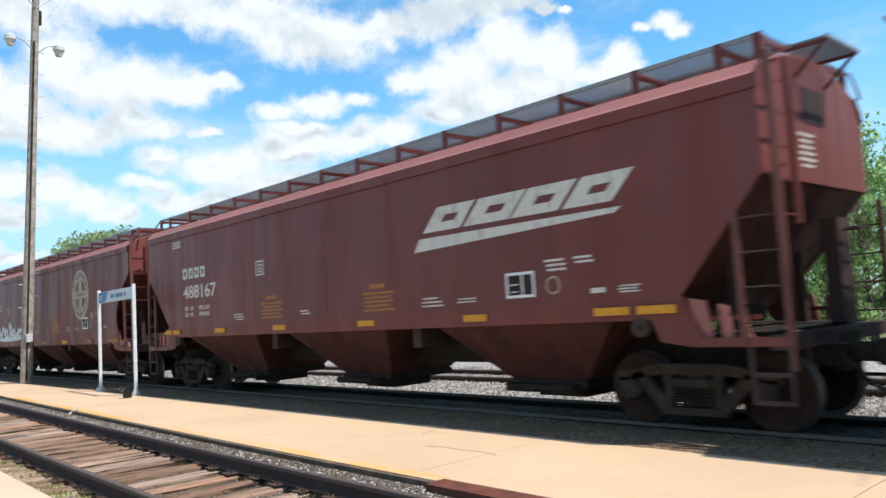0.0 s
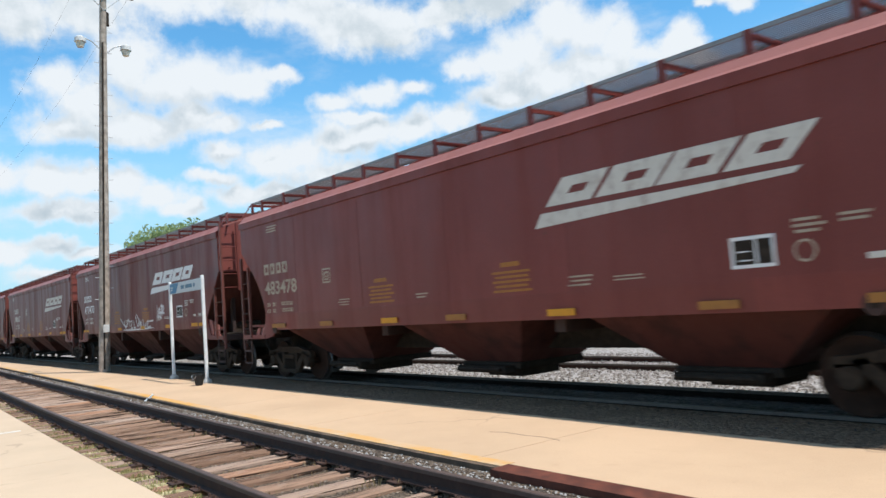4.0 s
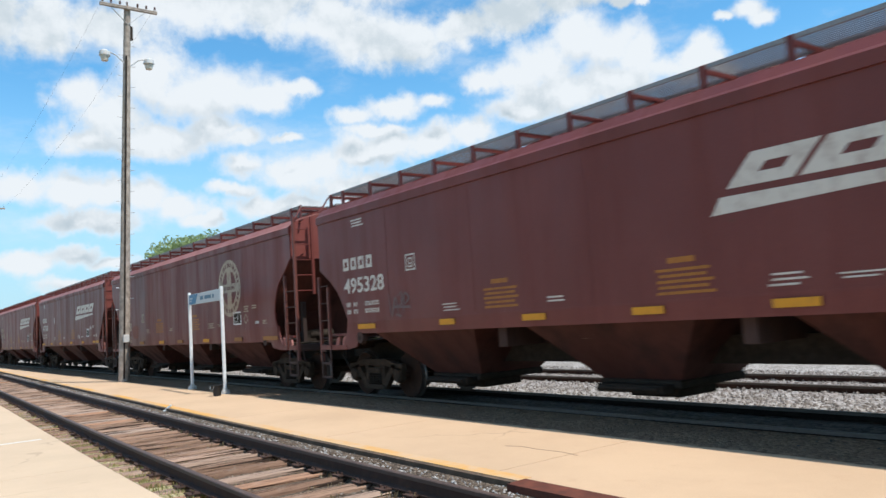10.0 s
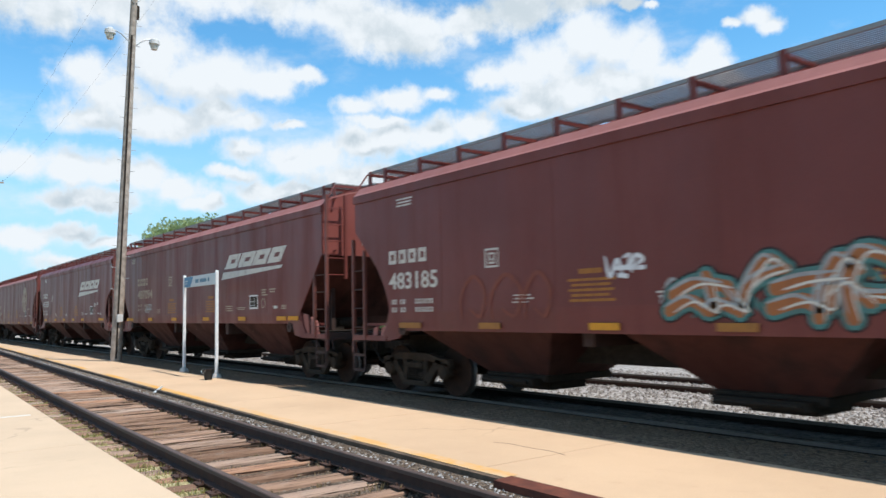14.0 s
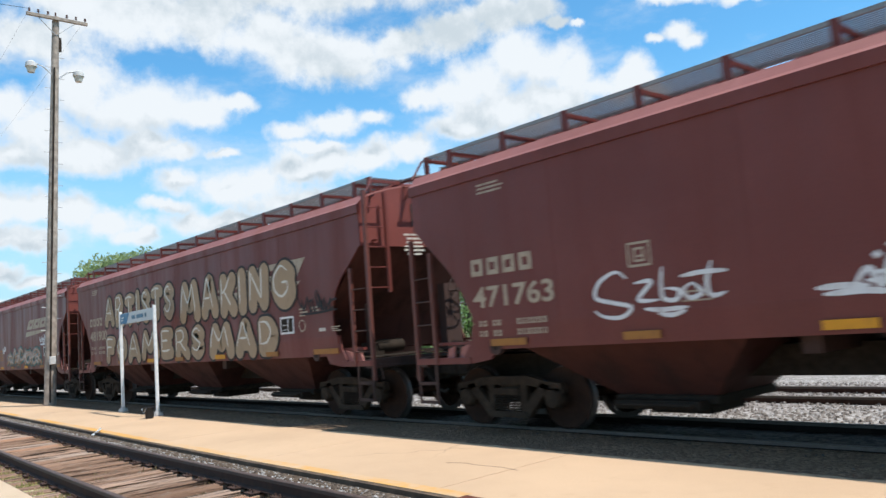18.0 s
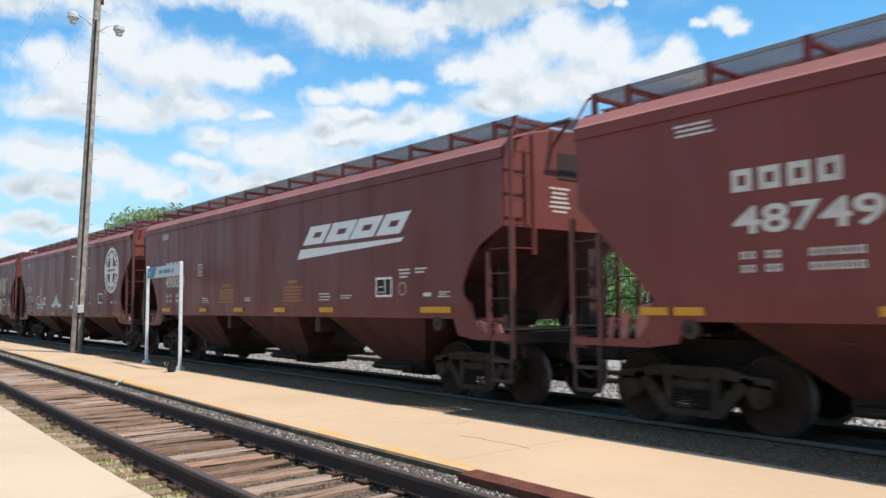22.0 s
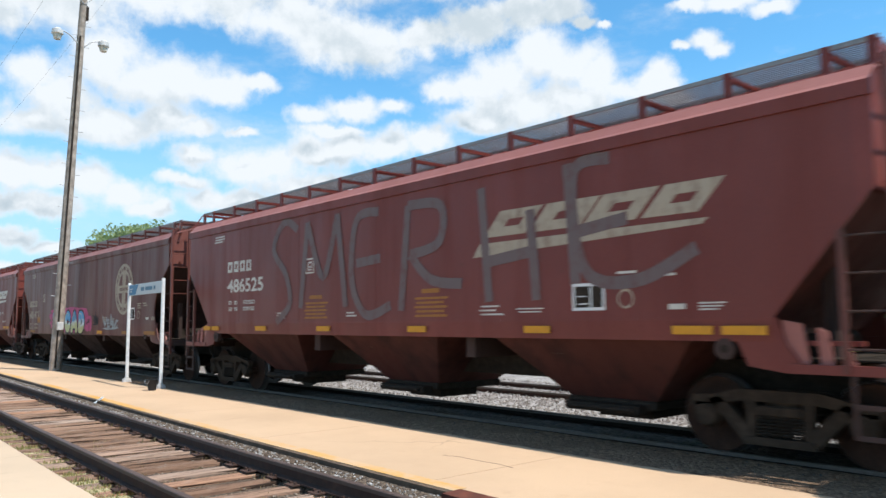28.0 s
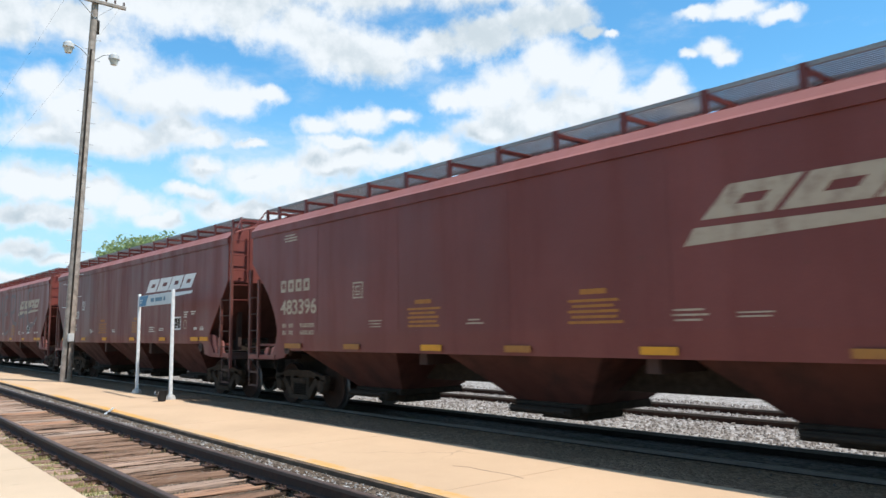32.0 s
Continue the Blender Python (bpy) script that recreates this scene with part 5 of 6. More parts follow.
LOOP_TAG = [[(.28, .82), (.20, .98), (.06, .80), (.02, .48), (.16, .34), (.30, .22), (.22, .03), (.08, .06), (.0, .20)], [(.34, .70), (.47, .70), (.36, .36), (.52, .32)],
            [(.56, .98), (.54, .62), (.55, .34), (.64, .30), (.66, .48), (.56, .54)], [(.76, .60), (.69, .46), (.74, .30), (.82, .40), (.76, .60)],
            [(.90, .98), (.86, .60), (.88, .32), (.98, .36)], [(.68, .74), (.84, .78), (1.0, .76)], [(.40, .16), (.54, .12), (.72, .14)], [(.50, .06), (.60, .0), (.70, .08)]]
PILE_TAG = [[(.0, .22), (.14, .24), (.30, .20)], [(.04, .10), (.26, .12), (.42, .06)], [(.66, .20), (.84, .24), (1.0, .22)], [(.56, .06), (.76, .12), (.97, .10)],
            [(.20, .16), (.30, .52), (.36, .20), (.44, .74), (.50, .24)], [(.46, .30), (.53, .88), (.58, .30), (.66, .62), (.72, .20)], [(.34, .44), (.50, .40), (.66, .44)],
            [(.28, .30), (.48, .24), (.70, .32)], [(.42, .86), (.46, .96)], [(.56, .92), (.60, 1.0)], [(.34, .70), (.37, .78)]]
SPIKE_TAG = [[(.0, .85), (.10, .45), (.20, .30)], [(.12, .70), (.17, .25), (.24, .60)], [(.22, .30), (.27, .75), (.32, .30)], [(.30, .55), (.38, .60), (.34, .20), (.42, .25)],
             [(.42, .70), (.45, .20), (.50, .30)], [(.48, .95), (.55, .30), (.60, .75)], [(.58, .30), (.66, .55), (.62, .25), (.70, .22)], [(.70, .70), (.74, .20), (.80, .45)],
             [(.78, .25), (.86, .60), (.84, .20), (.94, .28)], [(.52, 1.0), (.62, .50), (.72, .10)], [(.08, .12), (.45, .10), (1.0, .16)], [(.88, .52), (1.0, .55)]]
ANGLE_TAG = [[(.0, .95), (.12, .05), (.30, .75), (.42, .10)], [(.42, .80), (.60, .90), (.55, .45), (.42, .45)], [(.62, .15), (.72, .85), (.90, .70), (.70, .45)], [(.20, .40), (.95, .35)], [(.30, .10), (.55, .02)]]


def haze_patch(car, x0, x1, z0, z1, mat, rng, layer=2, label="sprayed cloud of paint"):
    """A ragged fill of paint."""
    bm = bmesh.new()
    cx, cz, n = (x0 + x1) / 2, (z0 + z1) / 2, 44
    ring = []
    for k in range(n):
        a = k * math.tau / n
        r = (abs(math.cos(a)) ** 5 + abs(math.sin(a)) ** 5) ** -.2 * rng.uniform(.86, 1.02)
        ring.append(bm.verts.new((cx + (x1 - x0) / 2 * r * math.cos(a), FACE - .0012 * layer, max(z0, cz + (z1 - z0) / 2 * r * math.sin(a)))))
    mid = bm.verts.new((cx, FACE - .0012 * layer, cz))
    for k in range(n):
        bm.faces.new((ring[k], ring[(k + 1) % n], mid))
    part("sprayed_ground", bm, SPRAY[mat], car, label)


def build_graffiti():
    rng = random.Random(77)
    # two rows of fat cream letters over the whole side
    car = CARS[8]
    cream = (("black", .11, 0, 0, 0), ("cream", 0, 0, 0, 0), ("pale", 0, -.30, .22, .055))
    letters_on(car, "ARTISTS", -5.55, 2.58, .68, 5.55, cream, .33, rng, .06, "tan bubble letter with black outline")
    letters_on(car, "MAKING", .25, 2.46, .70, 5.85, cream, .40, rng, .06, "tan bubble letter with black outline")
    letters_on(car, "FOAMERS", -5.55, 1.48, .56, 7.30, cream, .33, rng, .05, "tan bubble letter with black outline")
    letters_on(car, "MAD", 1.90, 1.48, .52, 3.40, cream, .40, rng, .04, "tan bubble letter with black outline")
    tag(car, SPIKE_TAG, 6.05, 7.45, 2.05, 2.55, "black", .045, "thin black sprayed tag")
    tagged(car, "brown covered hopper car with two rows of cream bubble graffiti")
    # blue and yellow letters on a pink cloud
    car = CARS[12]
    haze_patch(car, -3.85, 1.15, 1.30, 2.26, "pink", rng, 1, "pink sprayed ground")
    haze_patch(car, .85, 1.62, 1.36, 1.92, "pink", rng, 1.4, "pink sprayed ground")
    letters_on(car, "ROCAD", -3.36, 1.43, .52, 4.20, (("black", .12, 0, 0, 0), ("sky_lemon", 0, 0, 0, 0), ("pale", 0, -.34, .2, .03)), .29, rng, .04, "light blue and yellow sprayed letter with black outline")
    tag(car, ANGLE_TAG, .95, 1.42, 1.60, 1.80, "black", .028, "small black sprayed tag")
    tag(car, SPIKE_TAG, 1.7, 2.35, 1.55, 2.05, "black", .035, "faint black sprayed tag")
    tag(car, SPIKE_TAG, 2.75, 4.35, 1.40, 1.98, "silver", .06, "silver sprayed tag")
    tagged(car, "dark brown covered hopper car with blue and pink graffiti")
    # tall faded grey strokes
    car = CARS[13]
    for name, strokes in (
            ("S", [[(-2.75, 3.55), (-3.3, 3.75), (-3.75, 3.2), (-3.2, 2.6), (-3.05, 2.0), (-3.6, 1.62)]]),
            ("M", [[(-2.6, 1.9), (-2.35, 3.65)], [(-2.35, 3.65), (-1.75, 2.5), (-1.25, 3.7)], [(-1.25, 3.7), (-.95, 1.9)]]),
            ("E", [[(.1, 3.6), (-.6, 3.5), (-.75, 2.4), (-.3, 1.75), (.45, 1.9)], [(-.6, 2.7), (.15, 2.75)]]),
            ("R", [[(.75, 1.8), (.95, 3.6)], [(.95, 3.6), (1.8, 3.5), (1.75, 2.9), (1.0, 2.75)], [(1.0, 2.75), (1.55, 2.3), (2.3, 2.2)]]),
            ("H", [[(2.75, 3.65), (2.9, 1.9)], [(3.75, 3.2), (3.85, 1.9)], [(2.85, 2.5), (3.8, 2.6)]]),
            ("I", [[(4.45, 3.75), (4.55, 2.1)]]),
            ("E", [[(5.15, 3.72), (4.55, 3.6), (4.7, 2.3), (5.5, 2.1), (6.35, 2.45)], [(4.6, 2.8), (5.4, 2.9)]])):
        bm = bmesh.new()
        for k, s in enumerate(strokes):
            stroke(bm, s, .17, 2 + k, False, 7)
        part("sprayed_letter", bm, SPRAY["grey"], car, "tall faded grey sprayed letter")
    tagged(car, "oxide-red covered hopper car with tall faded grey graffiti letters")
    # teal and orange wild style
    car = CARS[7]
    wild = (("black", .12, 0, 0, 0), ("teal", .07, 0, 0, 0), ("rust", -.03, 0, 0, 0), ("silver", 0, -.36, .30, .045), ("pale", 0, .42, -.10, .03))
    u = -.75
    while u < 4.6:
        w, top, low = rng.uniform(.40, .75), 2.02 + rng.uniform(-.22, .16), 1.43 + rng.uniform(0, .12)
        lean = rng.uniform(-.25, .35)
        shape = rng.choice([[(0, 0), (.1, .5), (.5, 1), (.95, .8)], [(.1, 1), (.55, .75), (.2, .35), (.8, 0)], [(0, .1), (.45, .35), (.9, .1), (.8, .9)], [(.9, 1), (.2, .9), (.05, .3), (.6, 0), (1.05, .25)]])
        strokes = [[(u + w * a + lean * b, low + (top - low) * b) for a, b in shape]]
        if rng.random() < .6:
            strokes.append([(u + .1 * w, low + .25), (u + .6 * w, low + rng.uniform(.2, .45)), (u + 1.2 * w, low + rng.uniform(.1, .5))])
        coated(car, strokes, wild, rng.uniform(.13, .20), "interlaced teal and orange graffiti letter")
        u += w * .8
    for k in range(12):
        a, b = -.9 + .48 * k, 1.42 + rng.uniform(0, .35)
        coated(car, [[(a, b), (a + rng.uniform(.1, .3), b + rng.uniform(.1, .5)), (a + rng.uniform(.35, .5), b + rng.uniform(-.05, .3)), (a + .6, b + rng.uniform(.2, .5))]],
               ((("teal", 0, 0, 0, .075),) if k % 3 else (("silver", 0, .12, .1, .05),)), .1, "sprayed graffiti flourish")
    for a, r in ((-4.55, .30), (-3.75, .34), (-3.05, .26)):
        coated(car, [[(a - r, 1.45), (a - r, 1.85), (a, 2.15), (a + r, 1.9), (a + r * .6, 1.5), (a - r * .3, 1.62)]], (("dull", 0, 0, 0, .07),), .1, "faded orange sprayed loop")
    tag(car, ANGLE_TAG, -1.75, -1.05, 2.0, 2.32, "white", .06, "small white sprayed tag")
    tag(car, SPIKE_TAG, 4.6, 6.1, 2.15, 2.6, "white", .06, "white sprayed tag")
    tagged(car, "brown covered hopper car with teal and orange graffiti")
    # white tags
    car = CARS[9]
    tag(car, LOOP_TAG, -4.81, -2.98, 1.56, 2.16, "white", .055, "white looping tag")
    tag(car, PILE_TAG, -2.08, -.39, 1.60, 2.14, "white", .065, "white pointed tag")
    tag(car, PILE_TAG, .87, 2.60, 1.52, 2.12, "white", .075, "white pointed tag")
    tag(car, ANGLE_TAG, 3.0, 3.5, 1.6, 2.1, "grey", .04, "faint grey sprayed tag")
    car = CARS[1]
    tag(car, SPIKE_TAG, -1.60, 2.37, 1.38, 1.98, "white", .055, "white spiky tag")
    tag(car, ANGLE_TAG, 2.80, 3.60, 1.76, 2.22, "white", .065, "white sprayed tag")
    tag(CARS[6], ANGLE_TAG, -4.95, -4.1, 1.72, 2.06, "silver", .05, "small silver tag")
    tag(CARS[5], ANGLE_TAG, -5.4, -4.6, 1.65, 2.15, "grey", .05, "faint grey sprayed tag")
    tag(CARS[-1], SPIKE_TAG, -6.6, -2.6, 1.45, 2.2, "white", .16, "broad white sprayed tag")
    car = CARS[4]
    haze_patch(car, -5.35, -4.55, 1.52, 2.02, "dull", rng, 1, "dull orange spot")
    bm = bmesh.new()
    flat(bm, [(-5.7, 1.70), (-5.25, 1.70), (-5.25, 1.92), (-5.7, 1.92)], FACE)
    part("yellow_patch", bm, YELLOW, CARS[12], "worn yellow patch")
    # the sprayed ground covers the tape
    for ob in list(CARS[12].children):
        if ob.name.startswith("reflector") and ob.matrix_basis.translation.y < 0 and -4.4 < ob.matrix_basis.translation.x < 1.6:
            bpy.data.objects.remove(ob)


build_graffiti()


# ---------------------------------------------------------------- poles, sign and small things on the platform
WOOD = plain("grey_pole_timber", (0.36, 0.30, 0.25), 0.9, 0.0, 0.35, 5.0, 0.4)
GALV = plain("dull_galvanised_steel", (0.42, 0.43, 0.44), 0.5, 0.3, 0.15, 15.0)
LAMP_SHELL = plain("pale_lamp_housing", (0.55, 0.54, 0.52), 0.5, 0.0, 0.12, 12.0)
LAMP_GLASS = plain("milky_lamp_glass", (0.62, 0.58, 0.50), 0.25, 0.0, 0.1, 20.0, 0.02)
POST_WHITE = plain("white_painted_post", (0.74, 0.74, 0.73), 0.5, 0.0, 0.1, 8.0)
SIGN_PALE = plain("pale_grey_sign_face", (0.50, 0.53, 0.54), 0.4, 0.0, 0.06, 6.0, 0.02)
SIGN_BLUE = plain("blue_sign_face", (0.035, 0.16, 0.30), 0.4, 0.0, 0.08, 6.0, 0.02)
SIGN_INK = plain("grey_blue_sign_lettering", (0.10, 0.20, 0.28), 0.5)
BUCKET = plain("black_plastic", (0.020, 0.020, 0.021), 0.5, 0.0, 0.3, 10.0)
CERAMIC = plain("brown_glazed_insulator", (0.10, 0.05, 0.035), 0.25)
FOOTING = plain("pale_concrete_footing", (0.50, 0.48, 0.45), 0.9, 0.0, 0.2, 8.0, 0.3)
LITTER = plain("white_litter", (0.80, 0.80, 0.78), 0.6, 0.0, 0.05)


def build_pole(base, top, crossarm, lamps, label):
    root = empty("utility_pole", pose(*base))
    tagged(root, label, "utility pole", "poles along the platform")
    d = Vector(top) - Vector(base)
    at = lambda z: d * (z / d.z)
    bm = bmesh.new()
    rings = []
    for k in range(9):
        c, r = at(d.z * k / 8), .20 - .010 * k
        rings.append([bm.verts.new(c + Vector((r * math.cos(j * math.tau / 16), r * math.sin(j * math.tau / 16), 0))) for j in range(16)])
    for a, b in zip(rings, rings[1:]):
        for j in range(16):
            bm.faces.new((a[j], a[(j + 1) % 16], b[(j + 1) % 16], b[j]))
    bm.faces.new(rings[0][::-1])
    bm.faces.new(rings[-1])
    part("shaft", bm, WOOD, root, smooth=True)
    bm = bmesh.new()
    bar(bm, at(.1) + Vector((.19, -.05, 0)), at(d.z * .86) + Vector((.14, -.05, 0)), .03, 8)
    part("conduit", bm, BLACKISH, root, "dark cable conduit")
    for s in (-1, 1):
        bm = bmesh.new()
        bar(bm, (0, 0, 0), (0, s * .32, .02), .010, 5)
        peg = to_mesh(bm, "step_peg", GALV)
        for k in range(13):
            share("step_peg", peg, root, pose(*at(2.8 + k * .8 + s * .2)))
    bm = bmesh.new()
    p = at(1.55)
    box(bm, p.x + .17, p.x + .30, p.y - .10, p.y + .10, p.z - .14, p.z + .14, .015)
    part("meter_box", bm, LAMP_SHELL, root, "small pale box")
    if crossarm:
        bm = bmesh.new()
        p = at(d.z - .12)
        box(bm, p.x + .12, p.x + .22, p.y - 1.02, p.y + 1.06, p.z - .06, p.z + .06, .01)
        arm = part("crossarm", bm, WOOD, root)
        bm = bmesh.new()
        bar(bm, p + Vector((0.0, 0, .06)), p + Vector((0, 0, .30)), .03, 8)
        part("pole_pin", bm, CERAMIC, root)
        for o in (-.92, -.62, -.30, .34, .66, .98):
            bm = bmesh.new()
            bar(bm, p + Vector((.17, o, .06)), p + Vector((.17, o, .13)), .014, 6)
            bar(bm, p + Vector((.17, o, .12)), p + Vector((.17, o, .19)), .045, 10, .03)
            bar(bm, p + Vector((.17, o, .19)), p + Vector((.17, o, .22)), .035, 10, .035)
            part("insulator", bm, CERAMIC, arm)
        for s in (-1, 1):
            bm = bmesh.new()
            strut(bm, p + Vector((.15, s * .62, -.06)), at(d.z - .75) + Vector((.12, 0, 0)), .04, .012)
            part("arm_brace", bm, GALV, arm)
        bm = bmesh.new()
        q = at(d.z - 1.0)
        bar(bm, q + Vector((-.02, .12, -.28)), q + Vector((-.02, .12, .22)), .10, 12)
        part("transformer_can", bm, BLACKISH, root, "small dark can")
    if lamps:
        for s, reach, rise in ((-1, .80, .0), (1, .80, -.10)):
            bm = bmesh.new()
            p = at(12.05 + rise)
            pts = [p + Vector((.05, s * .10, -.15)), p + Vector((.05, s * .40, .12)), p + Vector((.05, s * .62, .20)), p + Vector((.05, s * reach, .16))]
            for a, b in zip(pts, pts[1:]):
                bar(bm, a, b, .022, 8)
            lamp = part("lamp_arm", bm, GALV, root)
            c = p + Vector((.05, s * reach, .14))
            bm = bmesh.new()
            bar(bm, c + Vector((0, 0, .04)), c + Vector((0, 0, .12)), .18, 16, .10)
            bar(bm, c + Vector((0, 0, -.10)), c + Vector((0, 0, .05)), .20, 16, .185)
            part("lamp_head", bm, LAMP_SHELL, lamp, smooth=True)
            bm = bmesh.new()
            bar(bm, c + Vector((0, 0, -.30)), c + Vector((0, 0, -.10)), .115, 16, .17)
            part("lamp_glass", bm, LAMP_GLASS, lamp, smooth=True)
    return root


def build_wire(a, b, sag, r=.008):
    a, b = Vector(a), Vector(b)
    bm = bmesh.new()
    pts = [a.lerp(b, k / 16) - Vector((0, 0, sag * 4 * (k / 16) * (1 - k / 16))) for k in range(17)]
    for p, q in zip(pts, pts[1:]):
        bar(bm, p, q, r, 5)
    tagged(part("overhead_wire", bm, BLACKISH), "thin black overhead wire hung from the pole", "wire", "overhead wires")


def build_sign():
    root = empty("station_sign", pose(-20.58, 7.27, 0, 0, 0, -2.4))
    tagged(root, "station name sign in blue and pale grey on two white posts", "sign")
    for x in (-1.43, 1.43):
        bm = bmesh.new()
        box(bm, x - .038, x + .038, -.038, .038, 0.0, 2.76, .008)
        part("post", bm, POST_WHITE, root)
        bm = bmesh.new()
        bar(bm, (x, 0, 0), (x, 0, .09), .13, 16, .11)
        bar(bm, (x, 0, .09), (x, 0, .14), .07, 12, .055)
        part("footing", bm, FOOTING, root, "pale concrete footing")
    bm = bmesh.new()
    box(bm, -1.385, 1.385, -.018, .018, 2.40, 2.70, .006)
    panel = part("panel", bm, SIGN_PALE, root)
    bm = bmesh.new()
    flat(bm, [(-1.375, 2.41), (-.80, 2.41), (-.55, 2.69), (-1.375, 2.69)], -.022)
    part("blue_field", bm, SIGN_BLUE, panel, "blue slanted field")
    bm = bmesh.new()
    x = -.35
    for w in (.30, .58, .15):
        flat(bm, [(x, 2.50), (x + w, 2.50), (x + w, 2.60), (x, 2.60)], -.022)
        x += w + .1
    part("name_lettering", bm, SIGN_INK, panel)
    bm = bmesh.new()
    for k, w in enumerate((.25, .18)):
        flat(bm, [(-1.28, 2.56 - .07 * k), (-1.28 + w, 2.56 - .07 * k), (-1.28 + w, 2.59 - .07 * k), (-1.28, 2.59 - .07 * k)], -.028)
    part("small_lettering", bm, SIGN_PALE, panel)


def build_bucket():
    root = empty("bucket", pose(-18.72, 6.84, 0))
    tagged(root, "black plastic bucket standing on the concrete platform", "bucket")
    bm = bmesh.new()
    seg, rings = 20, []
    for r, z in ((.09, 0.0), (.125, .25), (.14, .25), (.14, .275), (.12, .275), (.08, .03)):
        rings.append([bm.verts.new((r * math.cos(k * math.tau / seg), r * math.sin(k * math.tau / seg), z)) for k in range(seg)])
    for a, b in zip(rings, rings[1:]):
        for k in range(seg):
            bm.faces.new((a[k], a[(k + 1) % seg], b[(k + 1) % seg], b[k]))
    bm.faces.new(rings[0][::-1])
    bm.faces.new(rings[-1])
    part("pail", bm, BUCKET, root, smooth=True)
    bm = bmesh.new()
    pts = [(.13 * math.cos(a), -.01 - .10 * math.sin(a) * .3, .25 - .09 * math.sin(a)) for a in steps(0, math.pi, 10)]
    for p, q in zip(pts, pts[1:]):
        bar(bm, (p[0], p[1] - .11, p[2]), (q[0], q[1] - .11, q[2]), .006, 5)
    part("bail", bm, GALV, root)


def build_litter():
    bm = bmesh.new()
    rows = [[bm.verts.new((-17.35 + .22 * i / 3 + .03 * j, 4.78 + bend(-17.3) + .06 * j, -.10 + .05 * j + .03 * (i % 2))) for j in range(4)] for i in range(4)]
    for a, b in zip(rows, rows[1:]):
        for k in range(3):
            bm.faces.new((a[k], a[k + 1], b[k + 1], b[k]))
    bmesh.ops.solidify(bm, geom=bm.faces[:], thickness=.006)
    tagged(part("litter", bm, LITTER), "crumpled white litter lying by the siding rail", "litter")


build_pole((-29.35, 7.30, 0), (-29.18, 7.74, 14.15), True, True, "tall grey timber utility pole with two street lamps")
build_pole((-73.0, 7.75, 0), (-72.9, 7.85, 13.2), True, False, "distant grey timber utility pole with a crossarm")
for o in (-.92, .98):
    build_wire((-29.0, 7.74 + o, 14.22), (-72.7, 7.85 + o, 13.2), .7, .0025)
build_wire((-29.0, 6.82, 14.22), (-20.0, -12.4, 10.2), .25)
build_sign()
build_bucket()
build_litter()


# ---------------------------------------------------------------- stones, weeds and trees
def scatter_stones(name, label, count, place, size, mat, seed):
    """Many small broken stones in one mesh."""
    rng = np.random.default_rng(seed)
    unit = np.array([(1, 0, -.2), (.2, .9, -.3), (-.8, .5, -.2), (-.7, -.7, -.3), (.4, -.9, -.2), (.1, .1, .8), (.5, .35, .55), (-.4, -.2, .65)])
    faces = np.array([(0, 1, 6), (1, 5, 6), (1, 2, 5), (2, 7, 5), (2, 3, 7), (3, 4, 7), (7, 4, 5), (4, 6, 5), (4, 0, 6)])
    pts = place(rng, count)
    turn = rng.uniform(0, math.tau, count)
    c, s = np.cos(turn), np.sin(turn)
    scale = size * rng.uniform(.5, 1.3, (count, 3)) * np.array([1, 1, .8])
    v = unit[None] * scale[:, None] * rng.uniform(.75, 1.25, (count, len(unit), 1))
    v = np.stack([v[..., 0] * c[:, None] - v[..., 1] * s[:, None], v[..., 0] * s[:, None] + v[..., 1] * c[:, None], v[..., 2]], -1) + pts[:, None]
    f = faces[None] + (np.arange(count) * len(unit))[:, None, None]
    me = bpy.data.meshes.new(name)
    me.from_pydata(v.reshape(-1, 3).tolist(), [], f.reshape(-1, 3).tolist())
    me.materials.append(mat)
    return tagged(new(name, me), label, "gravel", kind="stuff")


def island_look(name, low, high, rough=0.9):
    def build(n, s, p):
        r = n.add("ShaderNodeNewGeometry").outputs["Random Per Island"]
        a = n.noise(p, 30.0, 3.0)
        n.link(n.mix(n.span(a, 0.3, 0.8, 0.0, 0.35), n.mix(r, low, high), tuple(v * .5 for v in low)), s.inputs["Base Color"])
    return material(name, build, Roughness=rough, Specular_IOR_Level=0.2)


PALE_STONE = island_look("pale_broken_stone", (0.20, 0.18, 0.16), (0.46, 0.43, 0.40))
GREY_STONE = island_look("grey_broken_stone", (0.15, 0.125, 0.11), (0.36, 0.32, 0.29))
DARK_STONE = island_look("oily_broken_stone", (0.045, 0.040, 0.036), (0.13, 0.115, 0.10))
CHIPS = island_look("cinders_and_splinters", (0.08, 0.058, 0.042), (0.34, 0.27, 0.21))


def along(x0, x1, y0, y1, z, swing, near=1.0):
    def place(rng, n):
        x = x1 + (x0 - x1) * rng.random(n) ** (1.0 + near)
        y = y0 + (y1 - y0) * rng.random(n)
        if swing:
            y = y + np.array([bend(q) for q in x])
        return np.stack([x, y, z + rng.uniform(-.012, .012, n)], -1)
    return place


scatter_stones("edge_gravel", "pale gravel between siding rail and platform edge", 5200, along(-50, 2, 4.53, 4.85, -.075, True), .020, PALE_STONE, 1)
scatter_stones("siding_gravel", "cinders and small stones between the siding ties", 6000, along(-44, 2, 2.75, 4.42, -.246, True), .018, CHIPS, 2)
scatter_stones("far_ballast", "grey crushed stone beside the second track", 24000, along(-40, 4, 10.62, 16.5, -.120, False, .5), .036, GREY_STONE, 3)
